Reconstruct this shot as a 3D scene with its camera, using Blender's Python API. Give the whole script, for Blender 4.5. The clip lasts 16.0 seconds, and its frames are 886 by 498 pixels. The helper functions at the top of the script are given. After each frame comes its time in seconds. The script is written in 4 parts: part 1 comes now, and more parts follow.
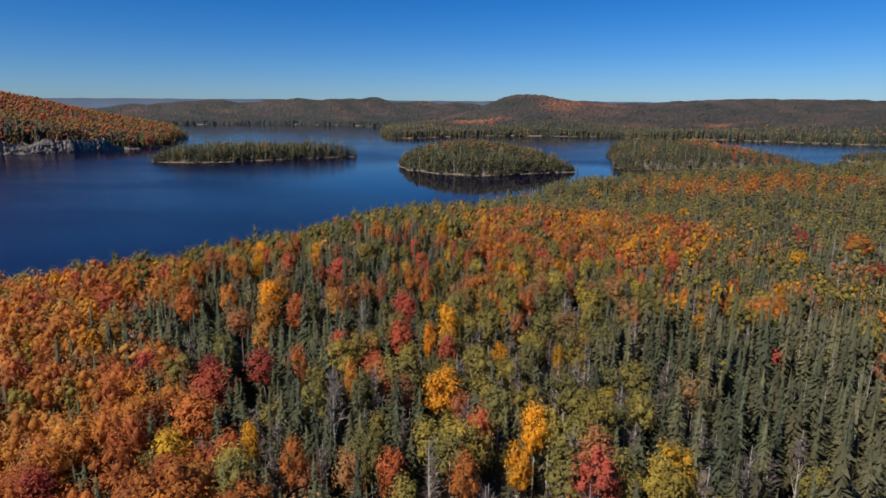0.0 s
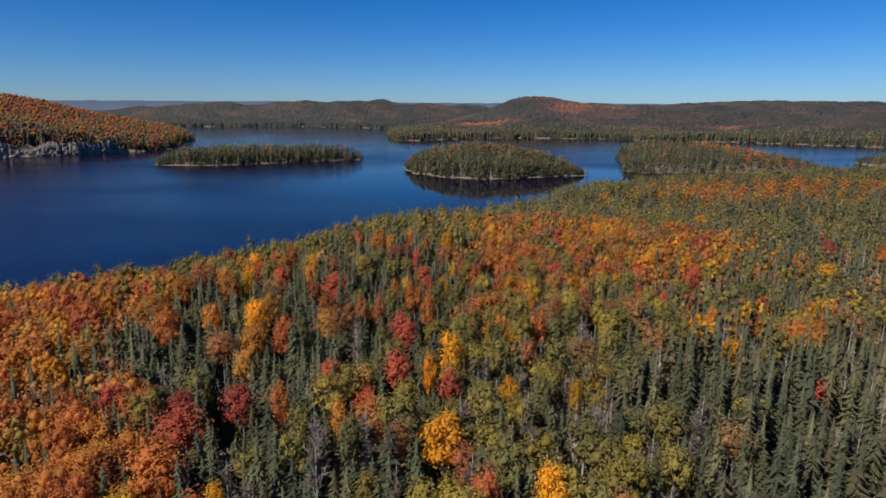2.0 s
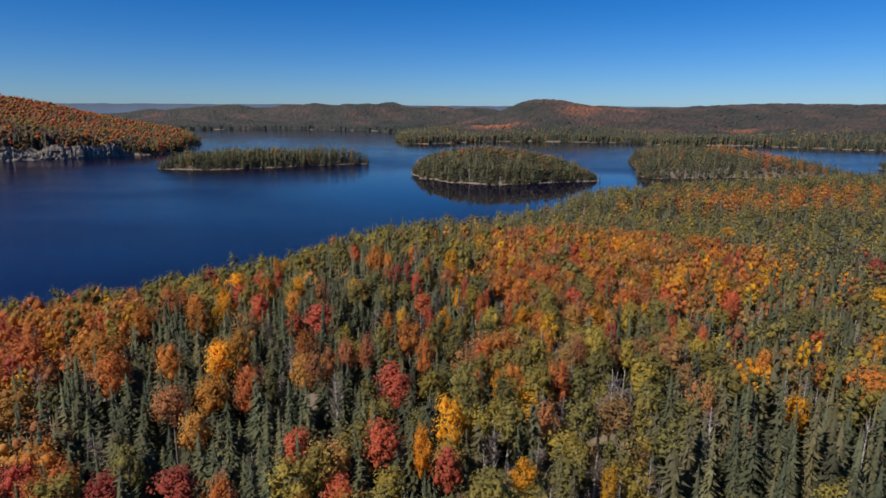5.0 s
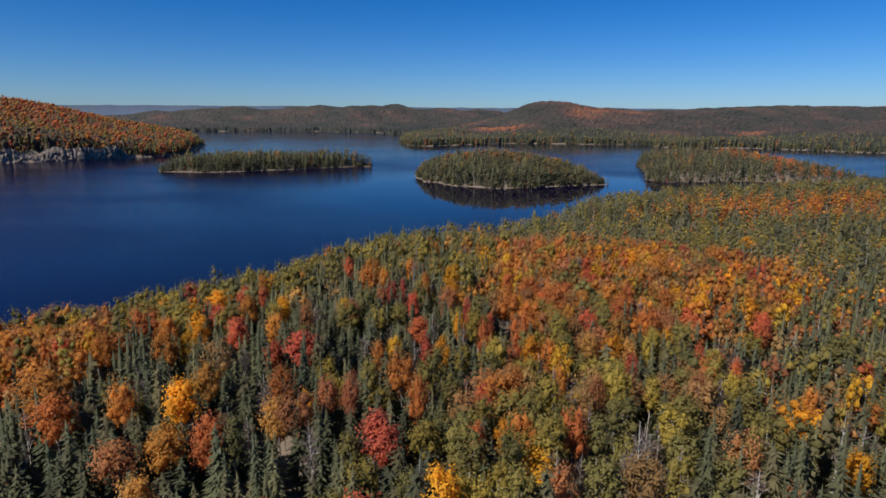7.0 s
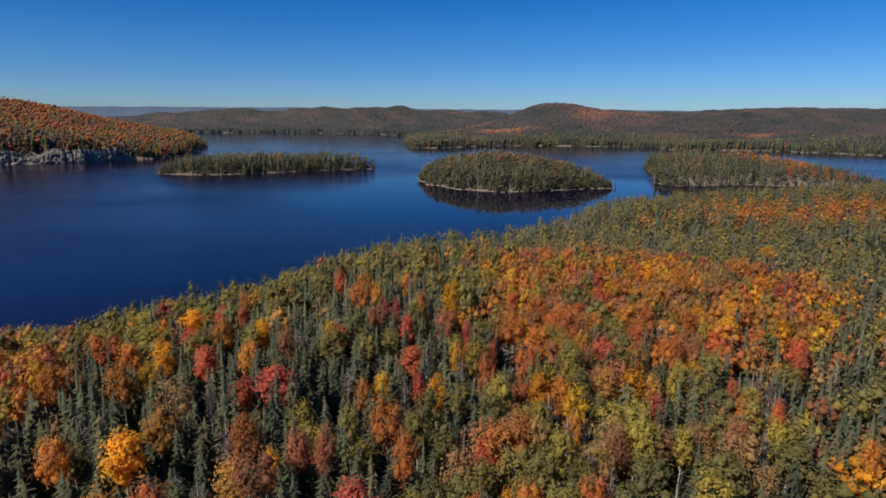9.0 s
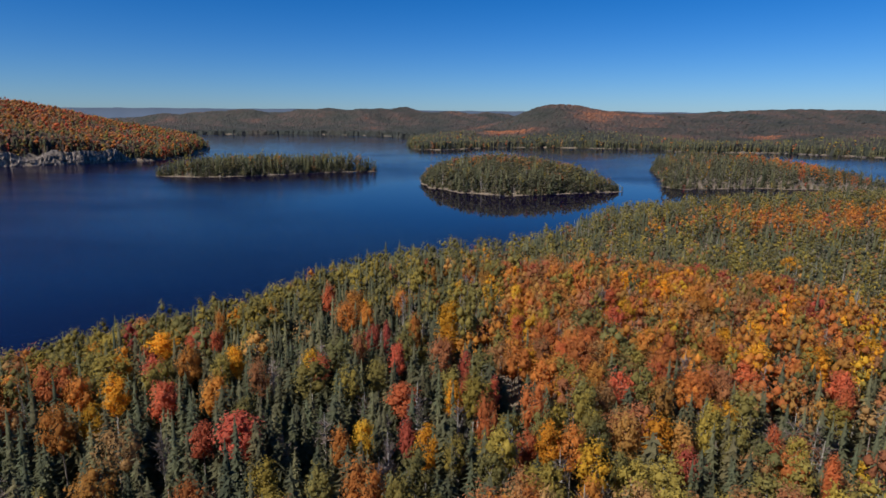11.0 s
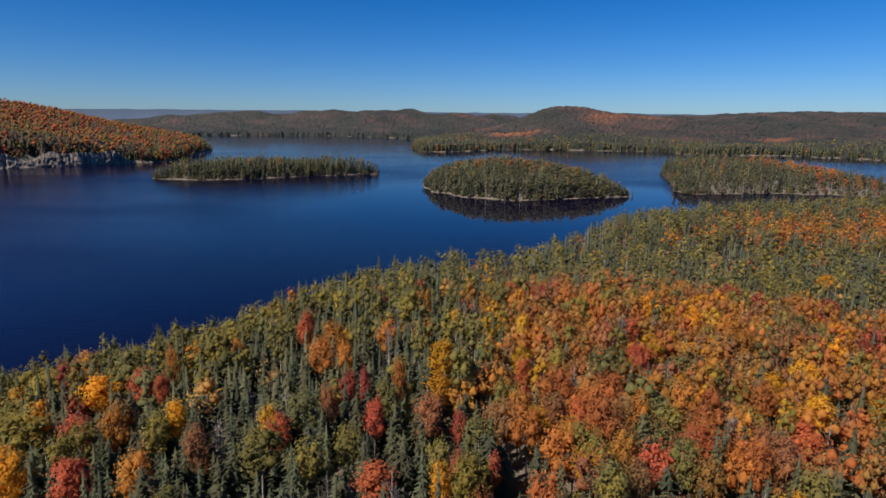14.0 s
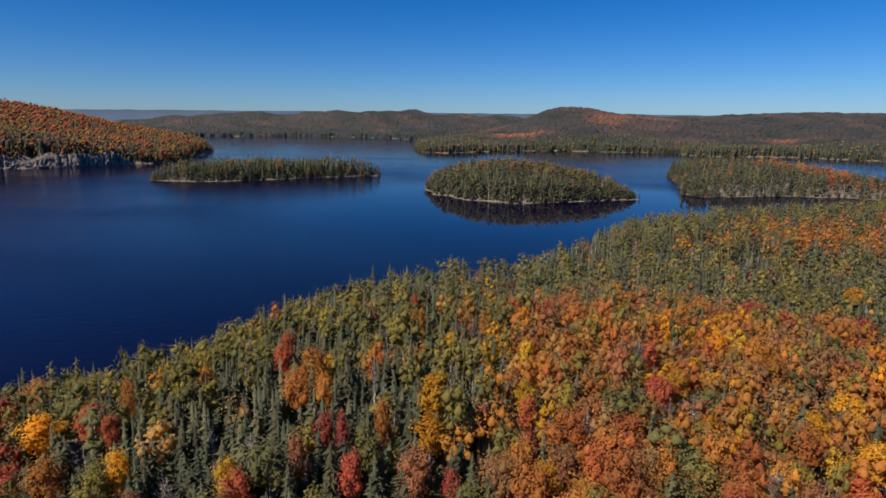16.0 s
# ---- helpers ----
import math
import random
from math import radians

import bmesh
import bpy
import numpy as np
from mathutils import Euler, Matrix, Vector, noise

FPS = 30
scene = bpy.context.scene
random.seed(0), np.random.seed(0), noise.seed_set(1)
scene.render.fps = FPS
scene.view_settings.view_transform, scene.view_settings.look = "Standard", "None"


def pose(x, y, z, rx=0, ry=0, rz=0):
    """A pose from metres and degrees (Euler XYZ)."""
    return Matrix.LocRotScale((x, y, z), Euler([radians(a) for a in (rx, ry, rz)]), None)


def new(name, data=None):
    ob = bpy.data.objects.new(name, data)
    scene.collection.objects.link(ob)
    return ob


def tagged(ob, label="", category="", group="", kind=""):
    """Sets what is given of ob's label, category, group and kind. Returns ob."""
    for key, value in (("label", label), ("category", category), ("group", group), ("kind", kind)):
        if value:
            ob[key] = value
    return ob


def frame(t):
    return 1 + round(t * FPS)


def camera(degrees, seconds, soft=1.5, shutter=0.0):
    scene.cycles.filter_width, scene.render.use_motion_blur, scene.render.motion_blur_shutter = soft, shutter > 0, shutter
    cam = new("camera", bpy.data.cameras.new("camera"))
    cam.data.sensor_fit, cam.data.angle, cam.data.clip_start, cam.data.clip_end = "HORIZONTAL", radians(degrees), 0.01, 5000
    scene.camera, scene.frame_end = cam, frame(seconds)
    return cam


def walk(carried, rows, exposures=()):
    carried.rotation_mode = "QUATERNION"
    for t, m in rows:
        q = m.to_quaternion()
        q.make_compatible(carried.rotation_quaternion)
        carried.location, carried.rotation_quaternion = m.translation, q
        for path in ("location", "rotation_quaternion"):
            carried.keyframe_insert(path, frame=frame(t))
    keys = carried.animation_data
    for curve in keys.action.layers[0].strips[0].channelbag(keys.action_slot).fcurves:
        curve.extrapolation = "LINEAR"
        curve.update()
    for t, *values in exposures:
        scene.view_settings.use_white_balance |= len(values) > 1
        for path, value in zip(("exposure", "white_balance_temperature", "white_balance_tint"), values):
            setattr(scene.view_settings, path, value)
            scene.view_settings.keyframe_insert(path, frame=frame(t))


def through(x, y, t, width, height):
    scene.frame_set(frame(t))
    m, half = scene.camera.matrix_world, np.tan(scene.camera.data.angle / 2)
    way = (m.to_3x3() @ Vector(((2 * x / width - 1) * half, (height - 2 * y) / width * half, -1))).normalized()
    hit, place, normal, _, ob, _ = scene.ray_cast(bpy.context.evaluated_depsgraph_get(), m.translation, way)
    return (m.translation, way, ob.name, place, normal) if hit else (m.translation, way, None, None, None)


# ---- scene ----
cam = camera(73.5, 16.0, soft=1.66)
# seconds, eye x y z, yaw, pitch, roll
ROWS = [
    (0, -0.12, -0.02, 61.34, -0.670, -13.027, 0.247),
    (0.5, 0.08, 2.66, 61.42, -0.483, -12.982, 0.234),
    (1, 0.28, 5.45, 61.49, -0.302, -12.937, 0.224),
    (1.5, 0.49, 8.35, 61.56, -0.127, -12.892, 0.216),
    (2, 0.70, 11.33, 61.63, 0.041, -12.847, 0.211),
    (2.5, 0.92, 14.40, 61.69, 0.203, -12.802, 0.209),
    (3, 1.13, 17.53, 61.76, 0.360, -12.757, 0.208),
    (3.5, 1.36, 20.73, 61.82, 0.510, -12.712, 0.210),
    (4, 1.58, 23.98, 61.88, 0.656, -12.668, 0.213),
    (4.5, 1.81, 27.27, 61.94, 0.796, -12.624, 0.219),
    (5, 2.04, 30.59, 61.99, 0.932, -12.581, 0.225),
    (5.5, 2.28, 33.95, 62.05, 1.063, -12.538, 0.234),
    (6, 2.51, 37.33, 62.10, 1.189, -12.496, 0.243),
    (6.5, 2.75, 40.72, 62.15, 1.311, -12.455, 0.254),
    (7, 2.99, 44.12, 62.20, 1.430, -12.414, 0.266),
    (7.5, 3.23, 47.53, 62.24, 1.544, -12.374, 0.278),
    (8, 3.47, 50.95, 62.29, 1.655, -12.336, 0.292),
    (8.5, 3.71, 54.36, 62.33, 1.763, -12.298, 0.306),
    (9, 3.96, 57.76, 62.37, 1.868, -12.261, 0.321),
    (9.5, 4.20, 61.16, 62.41, 1.970, -12.226, 0.335),
    (10, 4.44, 64.54, 62.45, 2.070, -12.191, 0.350),
    (10.5, 4.69, 67.91, 62.48, 2.167, -12.158, 0.366),
    (11, 4.93, 71.27, 62.52, 2.262, -12.127, 0.381),
    (11.5, 5.17, 74.62, 62.55, 2.356, -12.097, 0.395),
    (12, 5.41, 77.95, 62.58, 2.448, -12.068, 0.410),
    (12.5, 5.65, 81.27, 62.60, 2.539, -12.041, 0.424),
    (13, 5.89, 84.57, 62.63, 2.629, -12.016, 0.437),
    (13.5, 6.13, 87.87, 62.65, 2.718, -11.993, 0.449),
    (14, 6.36, 91.15, 62.67, 2.806, -11.972, 0.460),
    (14.5, 6.59, 94.43, 62.69, 2.895, -11.952, 0.471),
    (15, 6.83, 97.71, 62.71, 2.983, -11.935, 0.480),
    (15.5, 7.05, 100.99, 62.72, 3.072, -11.919, 0.488),
    (16, 7.28, 104.28, 62.74, 3.161, -11.906, 0.494),
]
walk(cam, [(t, pose(x, y, z, 90 + pitch, 0, yaw) @ pose(0, 0, 0, 0, 0, roll)) for t, x, y, z, yaw, pitch, roll in ROWS])

# ---------------------------------------------------------------- light
SUN_ELEV, SUN_FROM = 46.0, (-0.74, -0.67)   # height of the sun, and the side it stands on
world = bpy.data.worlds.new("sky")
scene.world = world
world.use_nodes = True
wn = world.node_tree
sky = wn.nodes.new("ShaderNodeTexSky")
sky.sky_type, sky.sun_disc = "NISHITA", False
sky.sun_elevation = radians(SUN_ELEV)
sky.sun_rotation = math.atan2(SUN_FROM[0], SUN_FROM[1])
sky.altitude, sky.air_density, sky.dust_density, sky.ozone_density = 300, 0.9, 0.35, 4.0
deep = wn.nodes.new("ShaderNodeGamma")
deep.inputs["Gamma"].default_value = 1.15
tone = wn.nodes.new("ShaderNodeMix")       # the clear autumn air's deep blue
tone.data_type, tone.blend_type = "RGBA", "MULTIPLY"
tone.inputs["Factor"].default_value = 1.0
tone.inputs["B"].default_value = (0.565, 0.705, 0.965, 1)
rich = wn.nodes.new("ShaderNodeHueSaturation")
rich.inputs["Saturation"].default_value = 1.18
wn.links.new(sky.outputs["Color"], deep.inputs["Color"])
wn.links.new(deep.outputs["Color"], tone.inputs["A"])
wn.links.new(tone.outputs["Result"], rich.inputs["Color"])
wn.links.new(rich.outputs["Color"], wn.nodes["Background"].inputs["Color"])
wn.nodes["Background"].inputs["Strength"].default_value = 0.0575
sun = new("sun", bpy.data.lights.new("sun", "SUN"))
sun.data.energy, sun.data.angle, sun.data.color = 4.7, radians(0.5), (1.0, 0.93, 0.82)
away = Vector((-SUN_FROM[0], -SUN_FROM[1], -math.tan(radians(SUN_ELEV))))
sun.matrix_world = Matrix.Translation((0, 0, 300)) @ away.to_track_quat("-Z", "Y").to_matrix().to_4x4()
scene.view_settings.exposure = 0.36

rng = np.random.default_rng(7)


# ---------------------------------------------------------------- materials
def material(name, roughness=0.8):
    m = bpy.data.materials.new(name)
    m.use_nodes = True
    nt = m.node_tree
    bsdf = nt.nodes["Principled BSDF"]
    bsdf.inputs["Roughness"].default_value = roughness
    return m, nt, bsdf


def ramp(nt, value, stops):
    r = nt.nodes.new("ShaderNodeValToRGB")
    e = r.color_ramp.elements
    while len(e) < len(stops):
        e.new(0.5)
    for el, (at, col) in zip(e, stops):
        el.position, el.color = at, (*col, 1)
    nt.links.new(value, r.inputs["Fac"])
    return r.outputs["Color"]


def mixed(nt, fac, a, b, mode="MIX"):
    n = nt.nodes.new("ShaderNodeMix")
    n.data_type, n.blend_type = "RGBA", mode
    for sock, val in ((n.inputs["Factor"], fac), (n.inputs["A"], a), (n.inputs["B"], b)):
        if hasattr(val, "is_linked"):
            nt.links.new(val, sock)
        else:
            sock.default_value = val if isinstance(val, float) else (*val, 1)
    return n.outputs["Result"]


def noise_tex(nt, scale, detail=4.0, rough=0.6, stretch=None):
    geo = nt.nodes.new("ShaderNodeNewGeometry")
    n = nt.nodes.new("ShaderNodeTexNoise")
    n.inputs["Scale"].default_value, n.inputs["Detail"].default_value, n.inputs["Roughness"].default_value = scale, detail, rough
    vec = geo.outputs["Position"]
    if stretch:
        mp = nt.nodes.new("ShaderNodeMapping")
        mp.inputs["Scale"].default_value = stretch
        nt.links.new(vec, mp.inputs["Vector"])
        vec = mp.outputs["Vector"]
    nt.links.new(vec, n.inputs["Vector"])
    return n.outputs["Fac"]


def bumped(nt, bsdf, height, strength, distance):
    b = nt.nodes.new("ShaderNodeBump")
    b.inputs["Strength"].default_value, b.inputs["Distance"].default_value = strength, distance
    nt.links.new(height, b.inputs["Height"])
    nt.links.new(b.outputs["Normal"], bsdf.inputs["Normal"])


def leaf_material(name, stops, single, through=0.5):
    """Foliage: one hue for each tree, and a light spread from clump to clump. single: for trees that are objects of their own."""
    m, nt, bsdf = material(name, 0.75)
    if single:
        v = nt.nodes.new("ShaderNodeObjectInfo").outputs["Random"]
    else:
        a = nt.nodes.new("ShaderNodeAttribute")
        a.attribute_name = "vary"
        v = a.outputs["Fac"]
    col = ramp(nt, v, stops)
    isl = nt.nodes.new("ShaderNodeNewGeometry").outputs["Random Per Island"]
    k = 0.16 if single else 0.09
    spread = ramp(nt, isl, [(0.0, (1 - k, 1 - k, 1 - k)), (0.5, (1.0, 1.0, 1.0)), (1.0, (1 + k, 1 + 0.9 * k, 1 + 0.7 * k))])
    col = mixed(nt, 1.0, col, spread, "MULTIPLY")
    tint = nt.nodes.new("ShaderNodeTexWhiteNoise")           # some trees paler, some deeper
    tint.noise_dimensions = "1D"
    nt.links.new(v, tint.inputs["W"])
    col = mixed(nt, 1.0, col, ramp(nt, tint.outputs["Value"], [(0.0, (0.70, 0.70, 0.72)), (1.0, (1.24, 1.23, 1.18))]), "MULTIPLY")
    grain = noise_tex(nt, 5.0, 2.0, 0.7)
    col = mixed(nt, 1.0, col, ramp(nt, grain, [(0.32, (0.78, 0.78, 0.78)), (0.68, (1.20, 1.19, 1.15))]), "MULTIPLY")
    nt.links.new(col, bsdf.inputs["Base Color"])
    bsdf.inputs["Specular IOR Level"].default_value = 0.2
    tr = nt.nodes.new("ShaderNodeBsdfTranslucent")
    nt.links.new(col, tr.inputs["Color"])
    mx = nt.nodes.new("ShaderNodeMixShader")
    mx.inputs["Fac"].default_value = through
    nt.links.new(bsdf.outputs["BSDF"], mx.inputs[1])
    nt.links.new(tr.outputs["BSDF"], mx.inputs[2])
    nt.links.new(mx.outputs["Shader"], nt.nodes["Material Output"].inputs["Surface"])
    return m


KINDS = ["spruce", "pine", "orange_maple", "red_maple", "yellow_birch", "aspen", "bare_tree", "russet_oak"]
LEAF = {
    "spruce": [(0.0, (0.104, 0.122, 0.078)), (0.5, (0.148, 0.156, 0.092)), (1.0, (0.205, 0.192, 0.108))],
    "pine": [(0.0, (0.094, 0.103, 0.066)), (0.5, (0.132, 0.130, 0.076)), (1.0, (0.176, 0.155, 0.086))],
    "orange_maple": [(0.0, (0.46, 0.145, 0.052)), (0.4, (0.52, 0.200, 0.050)), (0.8, (0.55, 0.255, 0.052)), (1.0, (0.46, 0.265, 0.085))],
    "red_maple": [(0.0, (0.40, 0.085, 0.066)), (0.5, (0.51, 0.125, 0.068)), (1.0, (0.58, 0.175, 0.064))],
    "yellow_birch": [(0.0, (0.64, 0.27, 0.028)), (0.6, (0.70, 0.35, 0.030)), (1.0, (0.56, 0.36, 0.040))],
    "aspen": [(0.0, (0.165, 0.158, 0.064)), (0.55, (0.270, 0.222, 0.064)), (1.0, (0.37, 0.280, 0.058))],
    "bare_tree": [(0.0, (0.20, 0.165, 0.15)), (1.0, (0.32, 0.26, 0.235))],
    "russet_oak": [(0.0, (0.36, 0.140, 0.070)), (0.5, (0.41, 0.190, 0.080)), (1.0, (0.37, 0.230, 0.095))],
}
leaf_single = {k: leaf_material(k + "_leaf", LEAF[k], True) for k in KINDS}
leaf_stand = {k: leaf_material(k + "_stand", LEAF[k], False) for k in KINDS}


def bark_material(name, a, b):
    m, nt, bsdf = material(name, 0.9)
    f = noise_tex(nt, 3.0, 5.0, 0.7, (1, 1, 0.3))
    nt.links.new(ramp(nt, f, [(0.3, a), (0.7, b)]), bsdf.inputs["Base Color"])
    bumped(nt, bsdf, f, 0.5, 0.05)
    return m


bark_dark = bark_material("grey_brown_bark", (0.13, 0.112, 0.10), (0.30, 0.26, 0.235))
bark_pale = bark_material("pale_birch_bark", (0.25, 0.225, 0.20), (0.48, 0.445, 0.40))
STAND_SLOTS = [leaf_stand[k] for k in KINDS] + [bark_dark, bark_pale]
BARK = {k: 9 if k in ("yellow_birch", "aspen", "bare_tree") else 8 for k in KINDS}

floor_mat, nt, bsdf = material("forest_floor", 0.95)
f1, f2 = noise_tex(nt, 0.25, 6.0, 0.65), noise_tex(nt, 2.5, 5.0, 0.7)
c = ramp(nt, f1, [(0.3, (0.12, 0.10, 0.078)), (0.5, (0.18, 0.14, 0.105)), (0.7, (0.24, 0.17, 0.115))])
c = mixed(nt, 0.5, c, ramp(nt, f2, [(0.3, (0.09, 0.08, 0.064)), (0.7, (0.28, 0.21, 0.145))]))
nt.links.new(c, bsdf.inputs["Base Color"])
bumped(nt, bsdf, f2, 0.8, 0.3)

rock_mat, nt, bsdf = material("pale_granite", 0.9)
f1, f2 = noise_tex(nt, 0.22, 6.0, 0.7, (1, 1, 0.5)), noise_tex(nt, 1.6, 5.0, 0.7)
c = ramp(nt, f1, [(0.25, (0.035, 0.031, 0.027)), (0.5, (0.12, 0.098, 0.084)), (0.75, (0.26, 0.21, 0.175))])
c = mixed(nt, 0.5, c, ramp(nt, f2, [(0.3, (0.08, 0.068, 0.06)), (0.7, (0.30, 0.255, 0.225))]))
nt.links.new(c, bsdf.inputs["Base Color"])
bumped(nt, bsdf, f2, 0.7, 0.6)

cliff_mat, nt, bsdf = material("weathered_cliff", 0.95)
f1, f2, f3 = noise_tex(nt, 0.22, 6.0, 0.75), noise_tex(nt, 0.9, 5.0, 0.75), noise_tex(nt, 0.42, 5.0, 0.7, (1, 1, 0.4))
c = ramp(nt, f1, [(0.3, (0.17, 0.138, 0.115)), (0.5, (0.32, 0.262, 0.222)), (0.7, (0.48, 0.395, 0.335))])
c = mixed(nt, 0.55, c, ramp(nt, f2, [(0.36, (0.08, 0.066, 0.058)), (0.62, (0.50, 0.42, 0.36))]))
c = mixed(nt, 1.0, c, ramp(nt, f3, [(0.42, (0.30, 0.29, 0.28)), (0.58, (1.0, 0.97, 0.94))]), "MULTIPLY")
nt.links.new(c, bsdf.inputs["Base Color"])
bumped(nt, bsdf, f2, 0.9, 1.2)

water_mat, nt, bsdf = material("lake_water", 0.10)
bsdf.inputs["IOR"].default_value = 1.22
deep = noise_tex(nt, 0.004, 3.0, 0.5, (1, 0.4, 1))
nt.links.new(ramp(nt, deep, [(0.35, (0.0022, 0.0010, 0.010)), (0.65, (0.0032, 0.0016, 0.015))]), bsdf.inputs["Base Color"])
gust = noise_tex(nt, 0.006, 4.0, 0.55, (0.55, 1.3, 1))
r = nt.nodes.new("ShaderNodeMapRange")
r.inputs["From Min"].default_value, r.inputs["From Max"].default_value = 0.4, 0.62
r.inputs["To Min"].default_value, r.inputs["To Max"].default_value = 0.12, 0.24
nt.links.new(gust, r.inputs["Value"])
rip = noise_tex(nt, 0.35, 5.0, 0.6, (0.7, 1.4, 1))
bumped(nt, bsdf, rip, 0.36, 0.5)
geo = nt.nodes.new("ShaderNodeNewGeometry")           # calm water in the lee of the round island
mp = nt.nodes.new("ShaderNodeMapping")
mp.vector_type = "TEXTURE"
mp.inputs["Location"].default_value, mp.inputs["Scale"].default_value = (60, 570, 0), (235, 200, 1000)
ln = nt.nodes.new("ShaderNodeVectorMath")
ln.operation = "LENGTH"
calm = nt.nodes.new("ShaderNodeMapRange")
calm.inputs["From Min"].default_value, calm.inputs["From Max"].default_value = 0.55, 1.1
calm.inputs["To Min"].default_value, calm.inputs["To Max"].default_value = 0.006, 0.30
nt.links.new(geo.outputs["Position"], mp.inputs["Vector"])
nt.links.new(mp.outputs["Vector"], ln.inputs[0])
nt.links.new(ln.outputs["Value"], calm.inputs["Value"])
arm = nt.nodes.new("ShaderNodeMapRange")              # the far arm of the lake lies half sheltered
arm.inputs["From Min"].default_value, arm.inputs["From Max"].default_value = 760, 1350
arm.inputs["To Min"].default_value, arm.inputs["To Max"].default_value = 0.30, 0.13
split = nt.nodes.new("ShaderNodeSeparateXYZ")
nt.links.new(geo.outputs["Position"], split.inputs["Vector"])
nt.links.new(split.outputs["Y"], arm.inputs["Value"])
low = nt.nodes.new("ShaderNodeMath")
low.operation = "MINIMUM"
nt.links.new(calm.outputs["Result"], low.inputs[0])
nt.links.new(arm.outputs["Result"], low.inputs[1])
nt.links.new(low.outputs["Value"], nt.nodes["Bump"].inputs["Strength"])
still = nt.nodes.new("ShaderNodeMath")
still.operation = "MULTIPLY"
still.use_clamp = True
ease = nt.nodes.new("ShaderNodeMapRange")
ease.inputs["From Min"].default_value, ease.inputs["From Max"].default_value = 0.006, 0.30
ease.inputs["To Min"].default_value, ease.inputs["To Max"].default_value = 0.15, 1.0
nt.links.new(low.outputs["Value"], ease.inputs["Value"])
nt.links.new(ease.outputs["Result"], still.inputs[0])
nt.links.new(r.outputs["Result"], still.inputs[1])
nt.links.new(still.outputs["Value"], bsdf.inputs["Roughness"])

wood_far_mat, nt, bsdf = material("far_woods_canopy", 0.9)
a = nt.nodes.new("ShaderNodeAttribute")
a.attribute_name = "vary"
hue = ramp(nt, a.outputs["Fac"], [(0.0, (0.020, 0.025, 0.020)), (0.35, (0.036, 0.034, 0.027)), (0.55, (0.062, 0.043, 0.036)), (0.75, (0.105, 0.053, 0.036)), (1.0, (0.27, 0.095, 0.040))])
f2 = noise_tex(nt, 0.12, 5.0, 0.75)
hue = mixed(nt, 1.0, hue, ramp(nt, f2, [(0.3, (0.65, 0.65, 0.66)), (0.7, (1.28, 1.26, 1.22))]), "MULTIPLY")
nt.links.new(hue, bsdf.inputs["Base Color"])
bumped(nt, bsdf, f2, 1.0, 6.0)

# distance haze is painted into the ridge's blue-grey base colour
ridge_mat, nt, bsdf = material("painted_haze_ridge", 1.0)
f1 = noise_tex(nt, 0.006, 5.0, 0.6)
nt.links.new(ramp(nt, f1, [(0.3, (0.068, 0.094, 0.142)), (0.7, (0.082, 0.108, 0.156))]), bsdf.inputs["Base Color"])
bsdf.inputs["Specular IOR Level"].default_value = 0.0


# ---------------------------------------------------------------- the plan
# Shores, in metres, as closed outlines of land.
NEAR_LAND = [(-1934, 97), (-489, 127), (-257, 161), (-162, 170), (-122, 177), (-102, 182), (-88, 191), (-81, 205), (-67, 214), (-59, 230),
             (-51, 251), (-41, 277), (-25, 298), (-4, 318), (20, 322), (37, 346), (52, 373), (79, 421), (103, 456), (139, 468), (209, 491),
             (303, 513), (401, 544), (479, 595), (625, 677), (943, 799), (4600, 900), (4600, -1549), (-1955, -1549)]
LONG_ISLE = [(-350, 741), (-343, 730), (-325, 727), (-291, 722), (-256, 737), (-215, 765), (-176, 797), (-138, 819), (-109, 826), (-111, 835),
             (-146, 844), (-211, 837), (-291, 798), (-335, 764)]
ROUND_ISLE = [(-47, 719), (-39, 675), (-28, 639), (0, 607), (20, 591), (43, 586), (72, 593), (104, 612), (128, 618), (149, 628), (141, 660),
              (118, 699), (73, 748), (14, 771), (-31, 752)]
EAST_POINT = [(280, 958), (260, 907), (247, 848), (232, 784), (219, 732), (203, 681), (203, 657), (237, 654), (281, 667), (340, 660), (400, 640),
              (600, 600), (985, 560), (985, 880), (620, 850), (535, 800), (525, 720), (500, 648), (425, 662), (428, 720), (446, 770), (453, 820), (448, 902), (428, 990), (371, 1013), (316, 992)]
WEST_HEAD = [(-1209, 560), (-790, 730), (-682, 794), (-610, 844), (-585, 870), (-544, 901), (-520, 942), (-486, 1002), (-482, 1060),
             (-492, 1128), (-528, 1253), (-567, 1374), (-614, 1475), (-656, 1540), (-806, 1591), (-1155, 1620), (-3200, 1650), (-3200, 400)]
FAR_LAND = [(-113, 1436), (-85, 1421), (-49, 1427), (14, 1495), (56, 1554), (169, 1591), (290, 1584), (349, 1549), (411, 1538), (458, 1496), (470, 1450),
            (499, 1394), (581, 1400), (673, 1406), (732, 1333), (777, 1272), (859, 1197), (1010, 1140), (1560, 1204), (4600, 1250), (4600, 4880), (-4600, 4880),
            (-4600, 2000), (-2300, 2050), (-1643, 2174), (-1438, 2472), (-1151, 2732), (-921, 2863), (-661, 2839), (-349, 2668), (-202, 2329), (-161, 1772)]


